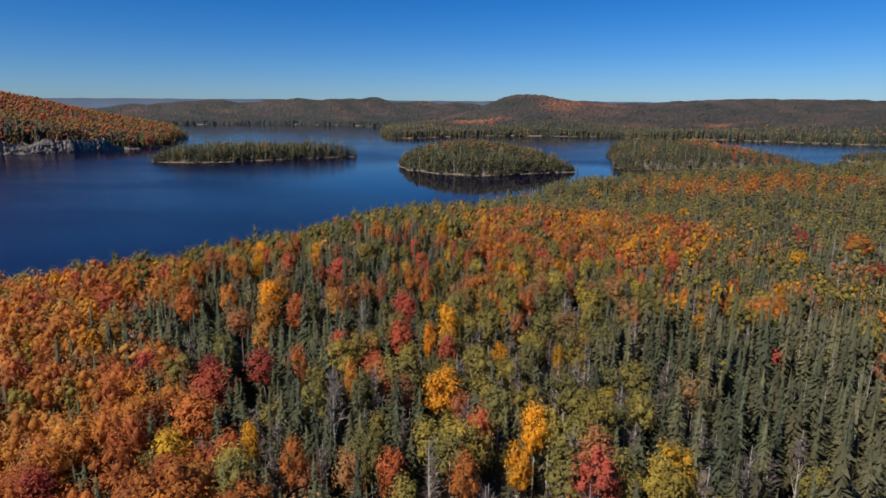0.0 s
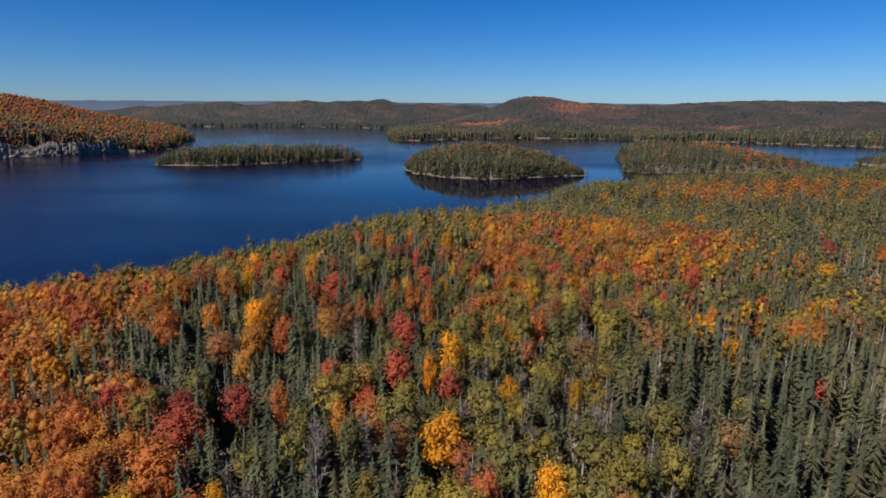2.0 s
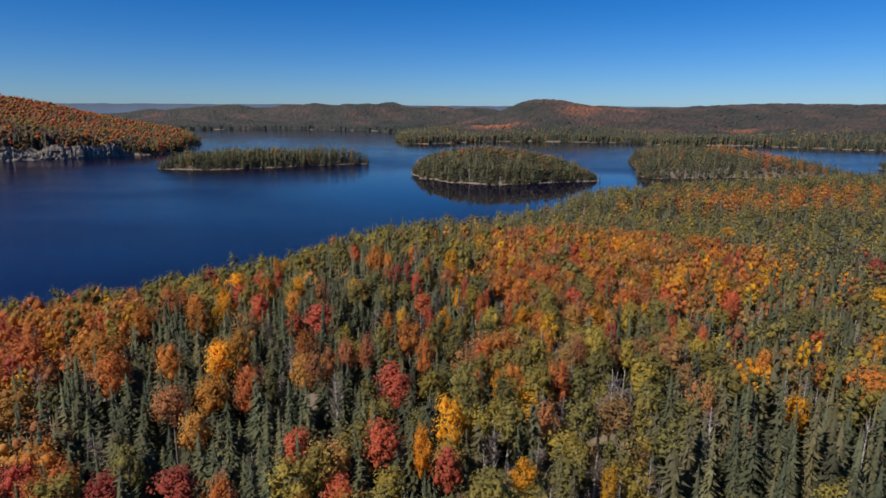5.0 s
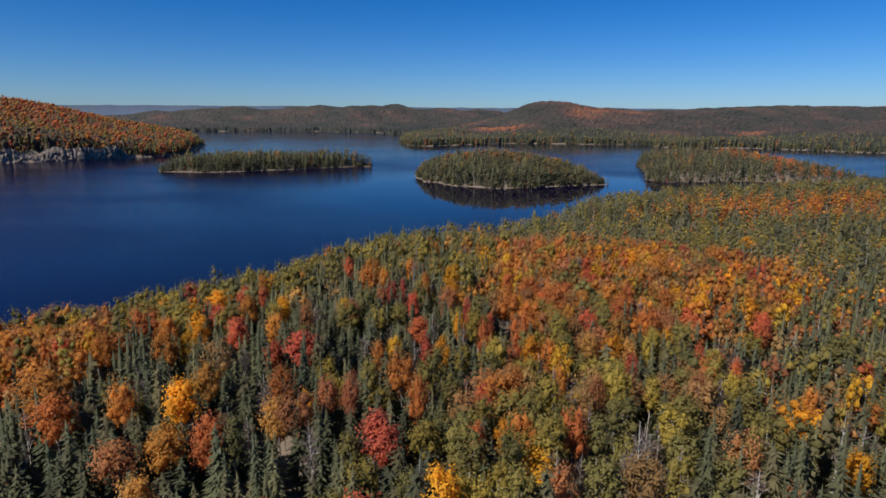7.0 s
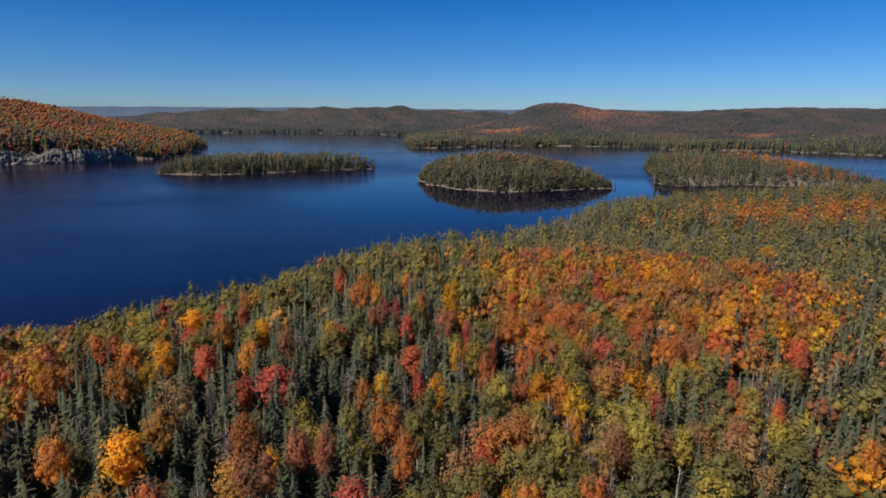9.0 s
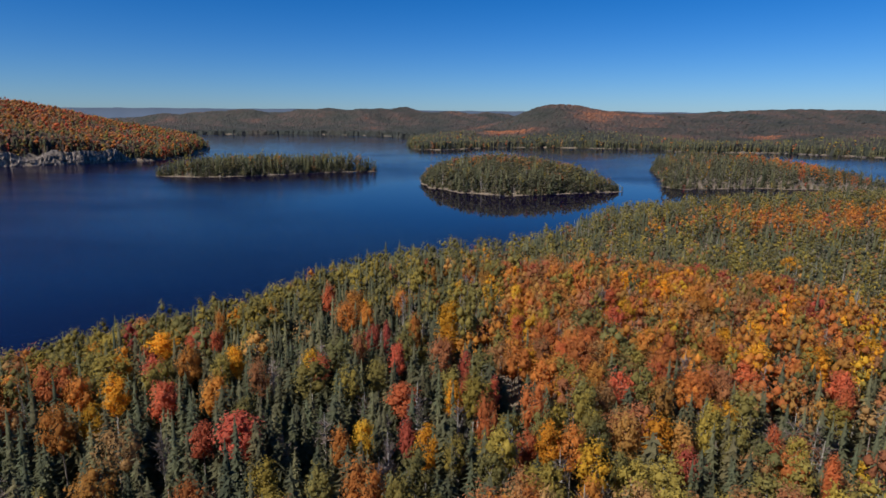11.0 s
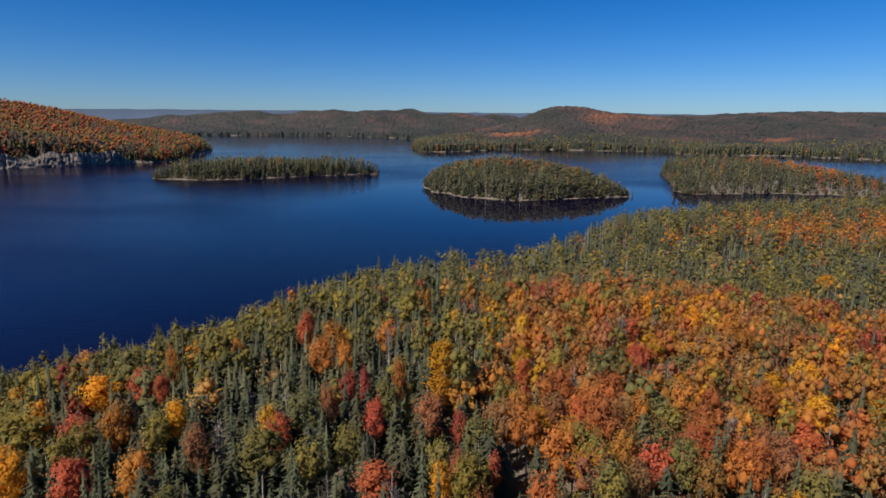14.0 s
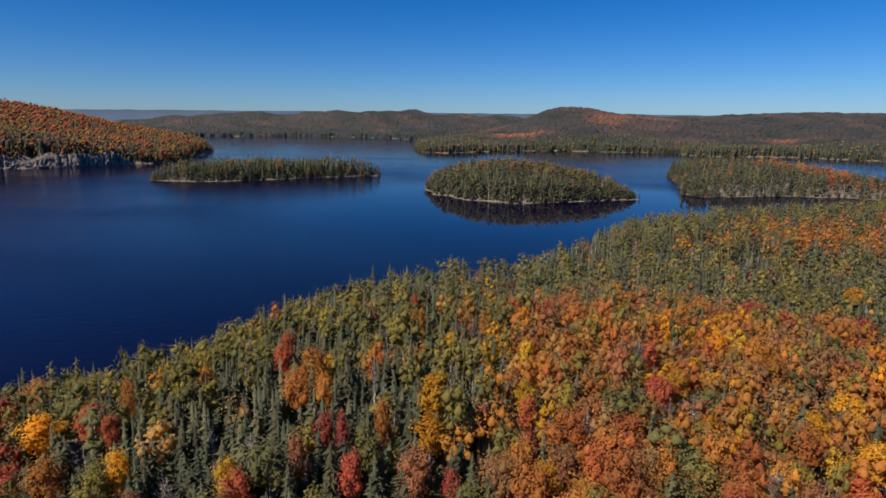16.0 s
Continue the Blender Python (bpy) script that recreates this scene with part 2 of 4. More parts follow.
def inside_distance(poly, x, y):
    """Metres to the shore: more than zero on land, less on the lake."""
    p = np.array(poly, float)
    best, odd = np.full(x.shape, 1e18), np.zeros(x.shape, bool)
    for (ax, ay), (bx, by) in zip(p, np.roll(p, -1, 0)):
        dx, dy = bx - ax, by - ay
        s = np.clip(((x - ax) * dx + (y - ay) * dy) / (dx * dx + dy * dy), 0, 1)
        best = np.minimum(best, (x - ax - s * dx) ** 2 + (y - ay - s * dy) ** 2)
        if dy:
            odd ^= ((ay > y) != (by > y)) & (x < dx * (y - ay) / dy + ax)
    return np.where(odd, 1, -1) * np.sqrt(best)


def waves(x, y, size, seed, n=14):
    """Smooth random field of about -1 to 1, with lumps of about that size."""
    g = np.random.default_rng(seed)
    out = np.zeros(x.shape)
    for _ in range(n):
        a, k, ph = g.uniform(0, 2 * math.pi), 2 * math.pi / (size * g.uniform(0.7, 2.6)), g.uniform(0, 2 * math.pi)
        out += np.sin((x * math.cos(a) + y * math.sin(a)) * k + ph)
    return out / math.sqrt(n)


def bell(x, y, cx, cy, rx, ry, turn=0.0):
    c, s = math.cos(radians(turn)), math.sin(radians(turn))
    u, v = ((x - cx) * c + (y - cy) * s) / rx, (-(x - cx) * s + (y - cy) * c) / ry
    return np.exp(-0.5 * (u * u + v * v))


def shores(x, y):
    """Distance to each shore, with small coves."""
    wob = 2.2 * waves(x, y, 18, 5) + 1.2 * waves(x, y, 7, 6)
    return [inside_distance(p, x, y) + wob * k for p, k in
            ((NEAR_LAND, 0.6), (LONG_ISLE, 0.9), (ROUND_ISLE, 1.0), (EAST_POINT, 1.3), (WEST_HEAD, 2.0), (FAR_LAND, 4.0))]


def ground(x, y):
    """Height of the ground, and the distance to the shore."""
    d = shores(x, y)
    pos = [np.maximum(q, 0) for q in d]
    rise = lambda q, top, run: top * (1 - np.exp(-q / run))
    h = [rise(pos[0], 1, 16) * (4.9 + 9.1 * bell(x, y, -4, 116, 62, 145) + 1.1 * waves(x, y, 78, 11) + 4.0 * np.clip((x - 200) / 500, 0, 1) + 6.0 * bell(x, y, 310, 465, 120, 45, 15)),
         rise(pos[1], 4.2, 16),
         rise(pos[2], 1, 40) * (8 + 11.7 * bell(x, y, 52, 697, 73, 57)),
         rise(pos[3], 1, 33) * (2.8 + 4.2 * bell(x, y, 332, 820, 60, 110)),
         rise(pos[4], 1, 17) * (6.6 + 84 * bell(x, y, -1028, 1067, 209, 292) + 22.7 * bell(x, y, -774, 1161, 116, 245, 12) + 12 * bell(x, y, -610, 881, 73, 36, 35) + 2.6 * waves(x, y, 150, 12)),
         rise(pos[5], 1, 110) * (12 + 50 * bell(x, y, 265, 2297, 88, 198) + 40 * bell(x, y, 430, 2330, 140, 190) + 12 * bell(x, y, 100, 1880, 130, 60) + 36 * bell(x, y, 640, 2364, 260, 234) + 48 * bell(x, y, 1560, 2895, 1142, 378)
                                 + 93 * bell(x, y, 3069, 2509, 1125, 450) + 49 * bell(x, y, 1111, 4100, 715, 270) + 91 * bell(x, y, 2215, 4100, 746, 270)
                                 + 63 * bell(x, y, -163, 3800, 126, 225) + 60 * bell(x, y, 100, 3800, 172, 225) + 67 * bell(x, y, 653, 4100, 309, 225)
                                 + 83 * bell(x, y, -1255, 3600, 283, 162) + 6 * bell(x, y, -1151, 3600, 94, 162) + 36 * bell(x, y, -965, 3600, 79, 180)
                                 + 64 * bell(x, y, -800, 3600, 89, 198) + 83 * bell(x, y, -587, 3600, 100, 216) + 94 * bell(x, y, -405, 3800, 101, 234)
                                 + 42 * bell(x, y, -1814, 3600, 317, 162) + 20 * bell(x, y, -2504, 3600, 531, 180) + 85 * bell(x, y, 3686, 4100, 872, 360)
                                 + 6 * waves(x, y, 300, 13) + 3.5 * waves(x, y, 110, 14))]
    dmax = np.maximum.reduce(d)
    land = np.maximum.reduce(h)
    return np.where(dmax > 0, land + 0.25 * np.clip(dmax, 0, 1), np.maximum(-7, 0.22 * dmax)), dmax, d


def mesh_from(name, verts, tris, mats, midx=None, vary=None, smooth=False):
    me = bpy.data.meshes.new(name)
    n, m = len(verts), len(tris)
    me.vertices.add(n)
    me.vertices.foreach_set("co", np.asarray(verts, np.float32).ravel())
    me.loops.add(m * 3)
    me.loops.foreach_set("vertex_index", np.asarray(tris, np.int32).ravel())
    me.polygons.add(m)
    me.polygons.foreach_set("loop_start", np.arange(0, 3 * m, 3, dtype=np.int32))
    if midx is not None:
        me.polygons.foreach_set("material_index", np.asarray(midx, np.int32))
    me.polygons.foreach_set("use_smooth", np.full(m, smooth))
    for mt in mats:
        me.materials.append(mt)
    if vary is not None:
        at = me.attributes.new("vary", "FLOAT", "FACE")
        at.data.foreach_set("value", np.asarray(vary, np.float32))
    me.update(calc_edges=True)
    me.validate()
    return me


def grid_tris(rows, cols):
    i = (np.arange(rows - 1)[:, None] * cols + np.arange(cols - 1)[None, :]).ravel()
    return np.concatenate([np.stack([i, i + 1, i + cols + 1], 1), np.stack([i, i + cols + 1, i + cols], 1)])


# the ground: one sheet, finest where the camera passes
ys = [-1600, -1000, -600, -300, -150, -80, -40]
while ys[-1] < 4880:
    q = ys[-1]
    ys.append(q + (4.5 if q < 340 else 5.5 if q < 960 else min(60, 5.5 + (q - 960) * 0.02)))
u = np.linspace(-1, 1, 181)
side = 1 + np.array([0.03, 0.1, 0.25, 0.6, 1.2, 2.2, 4.0])
u = np.concatenate([-side[::-1], u, side])
gy = np.array(ys)[:, None] + 0 * u[None, :]
gx = u[None, :] * (230 + 0.86 * np.maximum(gy, 0))
gz = ground(gx, gy)[0]
sheet = new("ground", mesh_from("ground", np.stack([gx, gy, gz], -1).reshape(-1, 3), grid_tris(*gx.shape), [floor_mat], smooth=True))
tagged(sheet, "dark forest floor of leaf litter under the trees", "ground", kind="structure")

bm = bmesh.new()
bmesh.ops.create_grid(bm, x_segments=8, y_segments=8, size=7000)
wm = bpy.data.meshes.new("water")
bm.to_mesh(wm)
bm.free()
wm.materials.append(water_mat)
tagged(new("water", wm), "deep blue lake with fine wind ripples", "lake", kind="structure")


# ---------------------------------------------------------------- trees
def tube(path, radii, sides=5):
    """A tapered tube along a path: points and triangles."""
    path = np.array(path, float)
    ring = np.linspace(0, 2 * math.pi, sides, endpoint=False)
    verts = np.concatenate([q + r * np.stack([np.cos(ring), np.sin(ring), 0 * ring], 1) for q, r in zip(path, radii)])
    tris = []
    for k in range(len(path) - 1):
        for j in range(sides):
            a, b = k * sides + j, k * sides + (j + 1) % sides
            tris += [(a, b, b + sides), (a, b + sides, a + sides)]
    return verts, np.array(tris)


def joined(pieces):
    v, t, n = [], [], 0
    for a, b in pieces:
        v.append(a)
        t.append(b + n)
        n += len(a)
    return (np.concatenate(v), np.concatenate(t)) if v else (np.zeros((0, 3)), np.zeros((0, 3), int))


OCTA_V = np.array([(1, 0, 0), (-1, 0, 0), (0, 1, 0), (0, -1, 0), (0, 0, 1), (0, 0, -1)], float)
OCTA_T = np.array([(0, 2, 4), (2, 1, 4), (1, 3, 4), (3, 0, 4), (2, 0, 5), (1, 2, 5), (3, 1, 5), (0, 3, 5)])

def clump(centre, r, g, slim):
    """An uneven mass of leaves."""
    v, t = OCTA_V, OCTA_T
    a = g.uniform(0, 7)
    c, s = math.cos(a), math.sin(a)
    v = v @ np.array([[c, s, 0], [-s, c, 0], [0, 0, 1]])
    return centre + v * r * g.uniform(0.72, 1.12, (len(v), 1)) * np.array([1, 1, slim]), t


def sprays(centre, normal, size, g, lean=0.26, slim=0.62):
    """Single three-cornered leaf sprays, lying over the crown and pointing upwards and out."""
    n = len(centre)
    nr = normal / (np.linalg.norm(normal, axis=1, keepdims=True) + 1e-9) + lean * g.normal(size=(n, 3))
    tip = np.array([0, 0, 1.0]) + 0.45 * normal + 0.55 * g.normal(size=(n, 3))
    side = np.cross(nr, tip)
    side /= np.linalg.norm(side, axis=1, keepdims=True) + 1e-9
    up = np.cross(side, nr)
    up /= np.linalg.norm(up, axis=1, keepdims=True) + 1e-9
    s = size * g.uniform(0.6, 1.4, (n, 1))
    k = lambda: g.uniform(0.7, 1.2, (n, 1))
    c = np.stack([centre - side * s * slim * k(), centre + side * s * slim * k(), centre + up * s * 1.9 * k()], 1)
    return c.reshape(-1, 3), np.arange(3 * n).reshape(-1, 3)


def broadleaf(g, height, width, lod, leaf, low=0.34, slim=1.0, full=1.0, dense=1.0):
    """Trunk with limbs, and a crown of leafy masses ruffled with sprays. Returns wood and crown."""
    bend = g.normal(size=2) * 0.02 * height
    n, leaves = ((11, 700), (8, 150), (6, 68), (3, 12), (5, 38))[lod]
    wood = tube([(0, 0, -0.5), (bend[0] * 0.3, bend[1] * 0.3, height * 0.4), (bend[0], bend[1], height * 0.8)],
                [height * 0.011, height * 0.008, height * 0.003], (5, 4, 3, 3, 3)[lod])
    mid, tall = height * (low + 1) / 2, height * (1 - low) / 2
    lobes, limbs, solid = [], [], []
    for k in range(n):
        a = 2.4 * k + g.uniform(-0.5, 0.5)
        f = -0.85 + 1.5 * k / (n - 1)
        zz = mid + tall * f * g.uniform(0.88, 1.06)
        prof = math.sqrt(max(0.06, 1 - abs(f + 0.15) ** 2.2))
        r = width * g.uniform(0.25, 0.35) * (0.75 + 0.35 * prof) * (1.0, 1.1, 1.3, 1.5, 1.25)[lod]
        rr = max(0, width * 0.5 * prof - r * 0.55) * g.uniform(0.7, 1.15)
        c = np.array([math.cos(a) * rr + bend[0], math.sin(a) * rr + bend[1], zz])
        lobes.append((c, r))
        if lod == 0:
            limbs.append(tube([(bend[0] * 0.5, bend[1] * 0.5, zz - tall * 0.6), c], [height * 0.004, height * 0.0015], 3))
        if g.uniform() < full:
            solid.append(clump(c, r * (0.54, 0.52, 0.38, 0.74, 0.55)[lod], g, slim))
    cen, nor = [], []
    per = max(2, int(leaves * dense) // n)
    for c, r in lobes:
        d = g.normal(size=(per, 3))
        d /= np.linalg.norm(d, axis=1, keepdims=True)
        d[:, 2] = np.where(d[:, 2] < -0.4, -d[:, 2], d[:, 2])
        cen.append(c + d * r * g.uniform((0.4, 0.5, 0.55, 0.6, 0.7)[lod], 1.08, (per, 1)) * np.array([1, 1, slim]))
        out = cen[-1] - np.array([bend[0], bend[1], mid - 0.2 * tall])
        nor.append(0.5 * d + 0.7 * out / np.linalg.norm(out, axis=1, keepdims=True) + np.array([0, 0, 0.15]))
    lv, lt = joined(solid + [sprays(np.concatenate(cen), np.concatenate(nor), leaf, g)])
    bv, bt = joined(limbs)
    return wood, (np.concatenate([lv, bv]), np.concatenate([lt, bt + len(lv)]).astype(int), len(lt))


def conifer(g, height, width, lod, low=0.12, taper=0.85, droop=0.35, boughs=(230, 78, 34, 16), core=0.55):
    """Trunk, a leafy core, and drooping boughs that shorten upwards."""
    wood = tube([(0, 0, -0.5), (0, 0, height * 0.93)], [height * 0.011, height * 0.001], (5, 3, 3, 3)[lod])
    v, t = [], []
    nb = boughs[lod]
    for k in range(nb):
        f = 1 - math.sqrt(1 - (k + g.uniform(0, 1)) / nb * 0.985)
        f = min(0.97, max(0.0, f + g.uniform(-0.02, 0.02)))
        zz = height * (low + (1 - low) * f)
        L = (width * 0.5 * (1 - f) ** taper + 0.045 * width) * g.uniform(0.7, 1.25)
        a = 2.39996 * k + g.uniform(-0.4, 0.4)
        o, s = np.array([math.cos(a), math.sin(a), 0]), np.array([-math.sin(a), math.cos(a), 0])
        dz = -droop * L * g.uniform(0.4, 1.5)
        w = L * g.uniform(0.10, 0.20) * (1.0, 1.5, 2.2, 2.8)[lod] + 0.02 * width
        root = np.array([0, 0, zz + 0.10 * L]) + o * L * 0.25
        tip = np.array([0, 0, zz + dz]) + o * L
        tilt = np.array([0, 0, g.uniform(-0.5, 0.5) * w])
        i = len(v)
        v += [root - s * w - tilt, root + s * w + tilt, tip]
        t += [(i, i + 1, i + 2)]
    sides, rings = ((6, 4), (5, 3), (4, 2), (4, 2))[lod]
    for q in range(rings):
        i = len(v)
        f0, f1 = 0.93 * q / rings, 0.93 * (q + 1.2) / rings
        for j in range(sides):
            a = 2 * math.pi * (j + g.uniform(-0.2, 0.2)) / sides
            r = core * width * 0.5 * (1 - f0) ** taper * g.uniform(0.8, 1.2)
            v.append(np.array([math.cos(a) * r, math.sin(a) * r, height * (low + (1 - low) * f0) - 0.1 * width]))
        v.append(np.array([0, 0, height * min(0.95, low + (1 - low) * f1)]))
        t += [(i + j, i + (j + 1) % sides, i + sides) for j in range(sides)]
    return wood, (np.array(v), np.array(t), len(t))


def leafless(g, height, width, limbs, twigs, few):
    """Bare grey tree: trunk, rising limbs, fine twigs, and a few withered sprays."""
    wood = tube([(0, 0, -0.5), (0.1, 0, height * 0.5), (0, 0.1, height)], [height * 0.011, height * 0.008, height * 0.002], 4)
    tips, boughs = [], []
    for k in range(limbs):
        a, z0 = g.uniform(0, 7), height * g.uniform(0.3, 0.85)
        out = width * 0.5 * g.uniform(0.5, 1.0) * (1.15 - z0 / height)
        e = np.array([math.cos(a) * out, math.sin(a) * out, z0 + out * g.uniform(1.2, 2.2)])
        boughs.append(tube([(0, 0, z0), e], [height * 0.005, height * 0.0012], 3))
        tips.append((np.array([0, 0, z0]), e))
    v, t = [], []
    for k in range(twigs):
        s, e = tips[int(g.integers(len(tips)))]
        q = s + (e - s) * g.uniform(0.35, 1.0)
        d = np.array([*g.normal(size=2) * 0.5, g.uniform(0.3, 1.0)]) * width * 0.28
        w = np.cross(d, g.normal(size=3))
        w *= 0.05 / (np.linalg.norm(w) + 1e-9) * (height / 12)
        i = len(v)
        v += [q - w, q + w, q + d]
        t += [(i, i + 1, i + 2)]
    cr = [(np.array(v), np.array(t))]
    if few:
        cen = np.array([tips[int(g.integers(len(tips)))][1] * g.uniform(0.9, 1.03) for _ in range(few)]) + g.normal(size=(few, 3)) * 0.3
        cr.append(sprays(cen, np.tile([0, 0, 1.0], (few, 1)), 0.2 * width / 3, g))
    lv, lt = joined(cr)
    bv, bt = joined(boughs)
    return wood, (np.concatenate([lv, bv]), np.concatenate([lt, bt + len(lv)]), len(lt))


def template(kind, lod, seed, dense=1.0, deep=1.0):
    """Wood and crown of one tree, of unit use: height 12 m as a rule. lod 0 is the finest."""
    g = np.random.default_rng(seed)
    if kind == "spruce":
        return conifer(g, 13.2 * g.uniform(0.92, 1.08), 3.15 * g.uniform(0.85, 1.15), lod, low=(0.12, 0.1, 0.06, 0.03)[lod], taper=0.86, droop=0.16)
    if kind == "pine" and lod == 2:          # seen from afar: bushy, rounded crowns
        return broadleaf(g, 12.0 * g.uniform(0.9, 1.1), 3.6 * g.uniform(0.85, 1.2), 4, 0.30, 0.16, 1.3)
    if kind == "pine":
        return conifer(g, 12.4 * g.uniform(0.92, 1.08), 3.3 * g.uniform(0.85, 1.2), lod, low=(0.18, 0.14, 0.08, 0.03)[lod], taper=(0.42, 0.42, 0.32, 0.32)[lod], droop=0.10, core=(0.58, 0.6, 0.78, 0.78)[lod])
    if kind == "bare_tree":
        limbs, twigs, few = ((16, 260, 24), (9, 80, 8), (5, 26, 4), (3, 12, 2))[lod]
        return leafless(g, 11.5 * g.uniform(0.9, 1.1), 3.6, limbs, twigs, few)
    size = {"orange_maple": (12.2, 5.4), "red_maple": (11.9, 4.6), "yellow_birch": (12.6, 4.4), "aspen": (12.8, 4.4), "russet_oak": (12.0, 5.0)}[kind]
    h, w = size[0] * g.uniform(0.94, 1.06), size[1] * g.uniform(0.85, 1.15)
    leaf = (0.19, 0.24, 0.32, 0.66)[lod]
    return broadleaf(g, h, w, lod, leaf, {"aspen": 0.56, "yellow_birch": 0.56}.get(kind, 0.58) * (deep, 1, 0.4, 0.2)[lod], 1.1, 0.45 if kind == "russet_oak" and lod < 2 else 0.95, dense)


VARIANTS = (7, 6, 5, 4)
TEMPLATES = {(k, lod): [template(k, lod, 1000 * i + 100 * lod + v) for v in range(VARIANTS[lod])] for i, k in enumerate(KINDS) for lod in range(4)}


def stand(name, trees, lod, label, category="trees"):
    """Many trees in one mesh. trees: rows of kind index, x, y, z, height factor, width factor."""
    V, T, M, R, n = [], [], [], [], 0
    g = np.random.default_rng(len(trees) + lod)
    spin, pick, vary = g.uniform(0, 2 * math.pi, len(trees)), g.integers(0, 1000, len(trees)), g.uniform(0, 1, len(trees))
    for (k, x, y, z, fh, fw), a, p, r in zip(trees, spin, pick, vary):
        k = int(k)
        pool = TEMPLATES[KINDS[k], lod]
        (wv, wt), (cv, ct, leafy) = pool[p % len(pool)]
        c, s = math.cos(a) * fw, math.sin(a) * fw
        m = np.array([[c, s, 0], [-s, c, 0], [0, 0, fh]])
        off = np.array([x, y, z])
        V += [wv @ m + off, cv @ m + off]
        T += [wt + n, ct + n + len(wv)]
        bark = BARK[KINDS[k]] if lod < 3 else 8
        M += [np.full(len(wt), bark), np.full(leafy, k), np.full(len(ct) - leafy, bark)]
        R.append(np.full(len(wt) + len(ct), r))
        n += len(wv) + len(cv)
    ob = new(name, mesh_from(name, np.concatenate(V), np.concatenate(T), STAND_SLOTS, np.concatenate(M), np.concatenate(R), smooth=True))
    return tagged(ob, label, category, kind="stuff")


def scatter(x0, x1, y0, y1, step, seed, jitter=0.42):
    """Jittered rows of places."""
    g = np.random.default_rng(seed)
    xs, yy = np.meshgrid(np.arange(x0, x1, step), np.arange(y0, y1, step * 0.9))
    xs[1::2] += step / 2
    return (xs + g.uniform(-jitter, jitter, xs.shape) * step).ravel(), (yy + g.uniform(-jitter, jitter, xs.shape) * step).ravel()


def mixture(x, y, d):
    """Shares of the kinds on the near land at each place."""
    x, y = (x - 0.016 * y) / 1.31, (y + 1.4) / 0.963     # the stands are mapped on a slightly narrower grid
    one = np.ones(x.shape)
    w = np.stack([0.46 * one, 0.24 * one, 0.004 * one, 0.003 * one, 0.004 * one, 0.20 * one, 0.07 * one, 0.04 * one])
    sm = lambda v, s: 1 / (1 + np.exp(-np.clip(v / s, -30, 30)))
    west = sm(-0.32 * y - 1 - 7.6 * np.exp(-0.5 * ((y - 114) / 19) ** 2) - x + 2.0 * waves(x, y, 14, 45), 2.0) * sm(170 - y, 8)          # maples on the western slope
    w[2] += 3.2 * west
    w[3] += 0.40 * west
    w[4] += 0.30 * west
    w[7] += 0.5 * west
    core = sm(x + 0.36 * y + 3, 5) * sm(1 - x, 4) * sm(128 - y, 10)     # dark spruces
    w[0] += 0.8 * core
    w[6] += 0.12 * core
    w[3] += 0.01 * core
    pale = bell(x, y, 12, 80, 9, 36)
    w[5] += 1.0 * pale
    w[4] += 0.06 * pale
    w[3] += 0.05 * pale
    w[6] += 1.0 * pale
    w[7] += 0.1 * pale
    fir = sm(x - 24, 5) * sm(118 - y - 0.15 * x, 10)
    w[0] += 3.6 * fir
    w[1] += 2.2 * fir
    w[6] += 0.9 * fir
    w[5] *= 1 - 0.8 * fir
    mid = sm(x - 14, 6) * bell(x, y, 45, 150, 40, 26)
    w[5] += 0.75 * mid
    w[0] += 0.45 * mid
    w[2] += 0.05 * mid
    w[4] += 0.08 * mid
    w[3] += 0.03 * mid
    w[6] += 0.25 * mid
    w[7] += 0.3 * mid
    ridge = sm(bell(x, y, 38, 214, 23, 32, 10) + 0.8 * bell(x, y, 58, 240, 22, 18) + 0.8 * bell(x, y, 21, 180, 12, 12) + 0.07 * waves(x, y, 14, 44) - 0.46, 0.06)
    w[2] += 1.8 * ridge
    w[3] += 0.13 * ridge
    w[4] += 0.45 * ridge
    w[7] += 1.2 * ridge
    w[6] += 0.42 * ridge
    w[5] += 0.30 * ridge
    shore = sm(34 - d, 6) * sm(y - 150, 20)
    far = sm(y - 205, 10)
    w[5] += (1.5 - 1.0 * far) * shore
    w[0] += 1.2 * far * shore
    w[4] += 0.12 * shore
    w[0] += 0.55 * shore
    glen = bell(x, y, 62, 168, 16, 22)
    w[0] += 1.2 * glen
    w[1] += 1.0 * glen
    back = sm(y - 275, 16)
    w[5] += 0.7 * back
    w[1] += 0.7 * back
    w[0] += 0.7 * back
    glow = bell(x, y, 9, 116, 11, 22)
    w[4] += 0.14 * glow
    w[2] += 0.10 * glow
    w[7] += 0.12 * glow
    w[5] += 0.6 * glow
    w[6] += 0.25 * glow
    w[0] *= 1 - 0.45 * glow
    shade = bell(x, y, -21, 150, 13, 36)          # spruces on the western bank
    w[0] += 2.4 * shade
    w[5] *= 1 - 0.5 * shade
    w[1] += 0.5 * shade
    for at in (bell(x, y, 39, 157, 14, 12), bell(x, y, 62, 196, 14, 12), bell(x, y, 50, 178, 7, 14), bell(x, y, 77, 232, 8, 14),
               0.3 * bell(x, y, 7, 172, 6, 13), 0.4 * bell(x, y, 18, 160, 10, 6), 0.8 * bell(x, y, 64, 130, 14, 16)):     # conifers below the ridge
        w[0] += 2.2 * at
        w[1] += 1.2 * at
    dusk = bell(x, y, -34, 115, 13, 19)           # a dark hollow of spruces below the maples
    w[0] += 2.6 * dusk
    w[1] += 0.5 * dusk
    w[2] *= 1 - 0.8 * dusk
    w[3] *= 1 - 0.8 * dusk
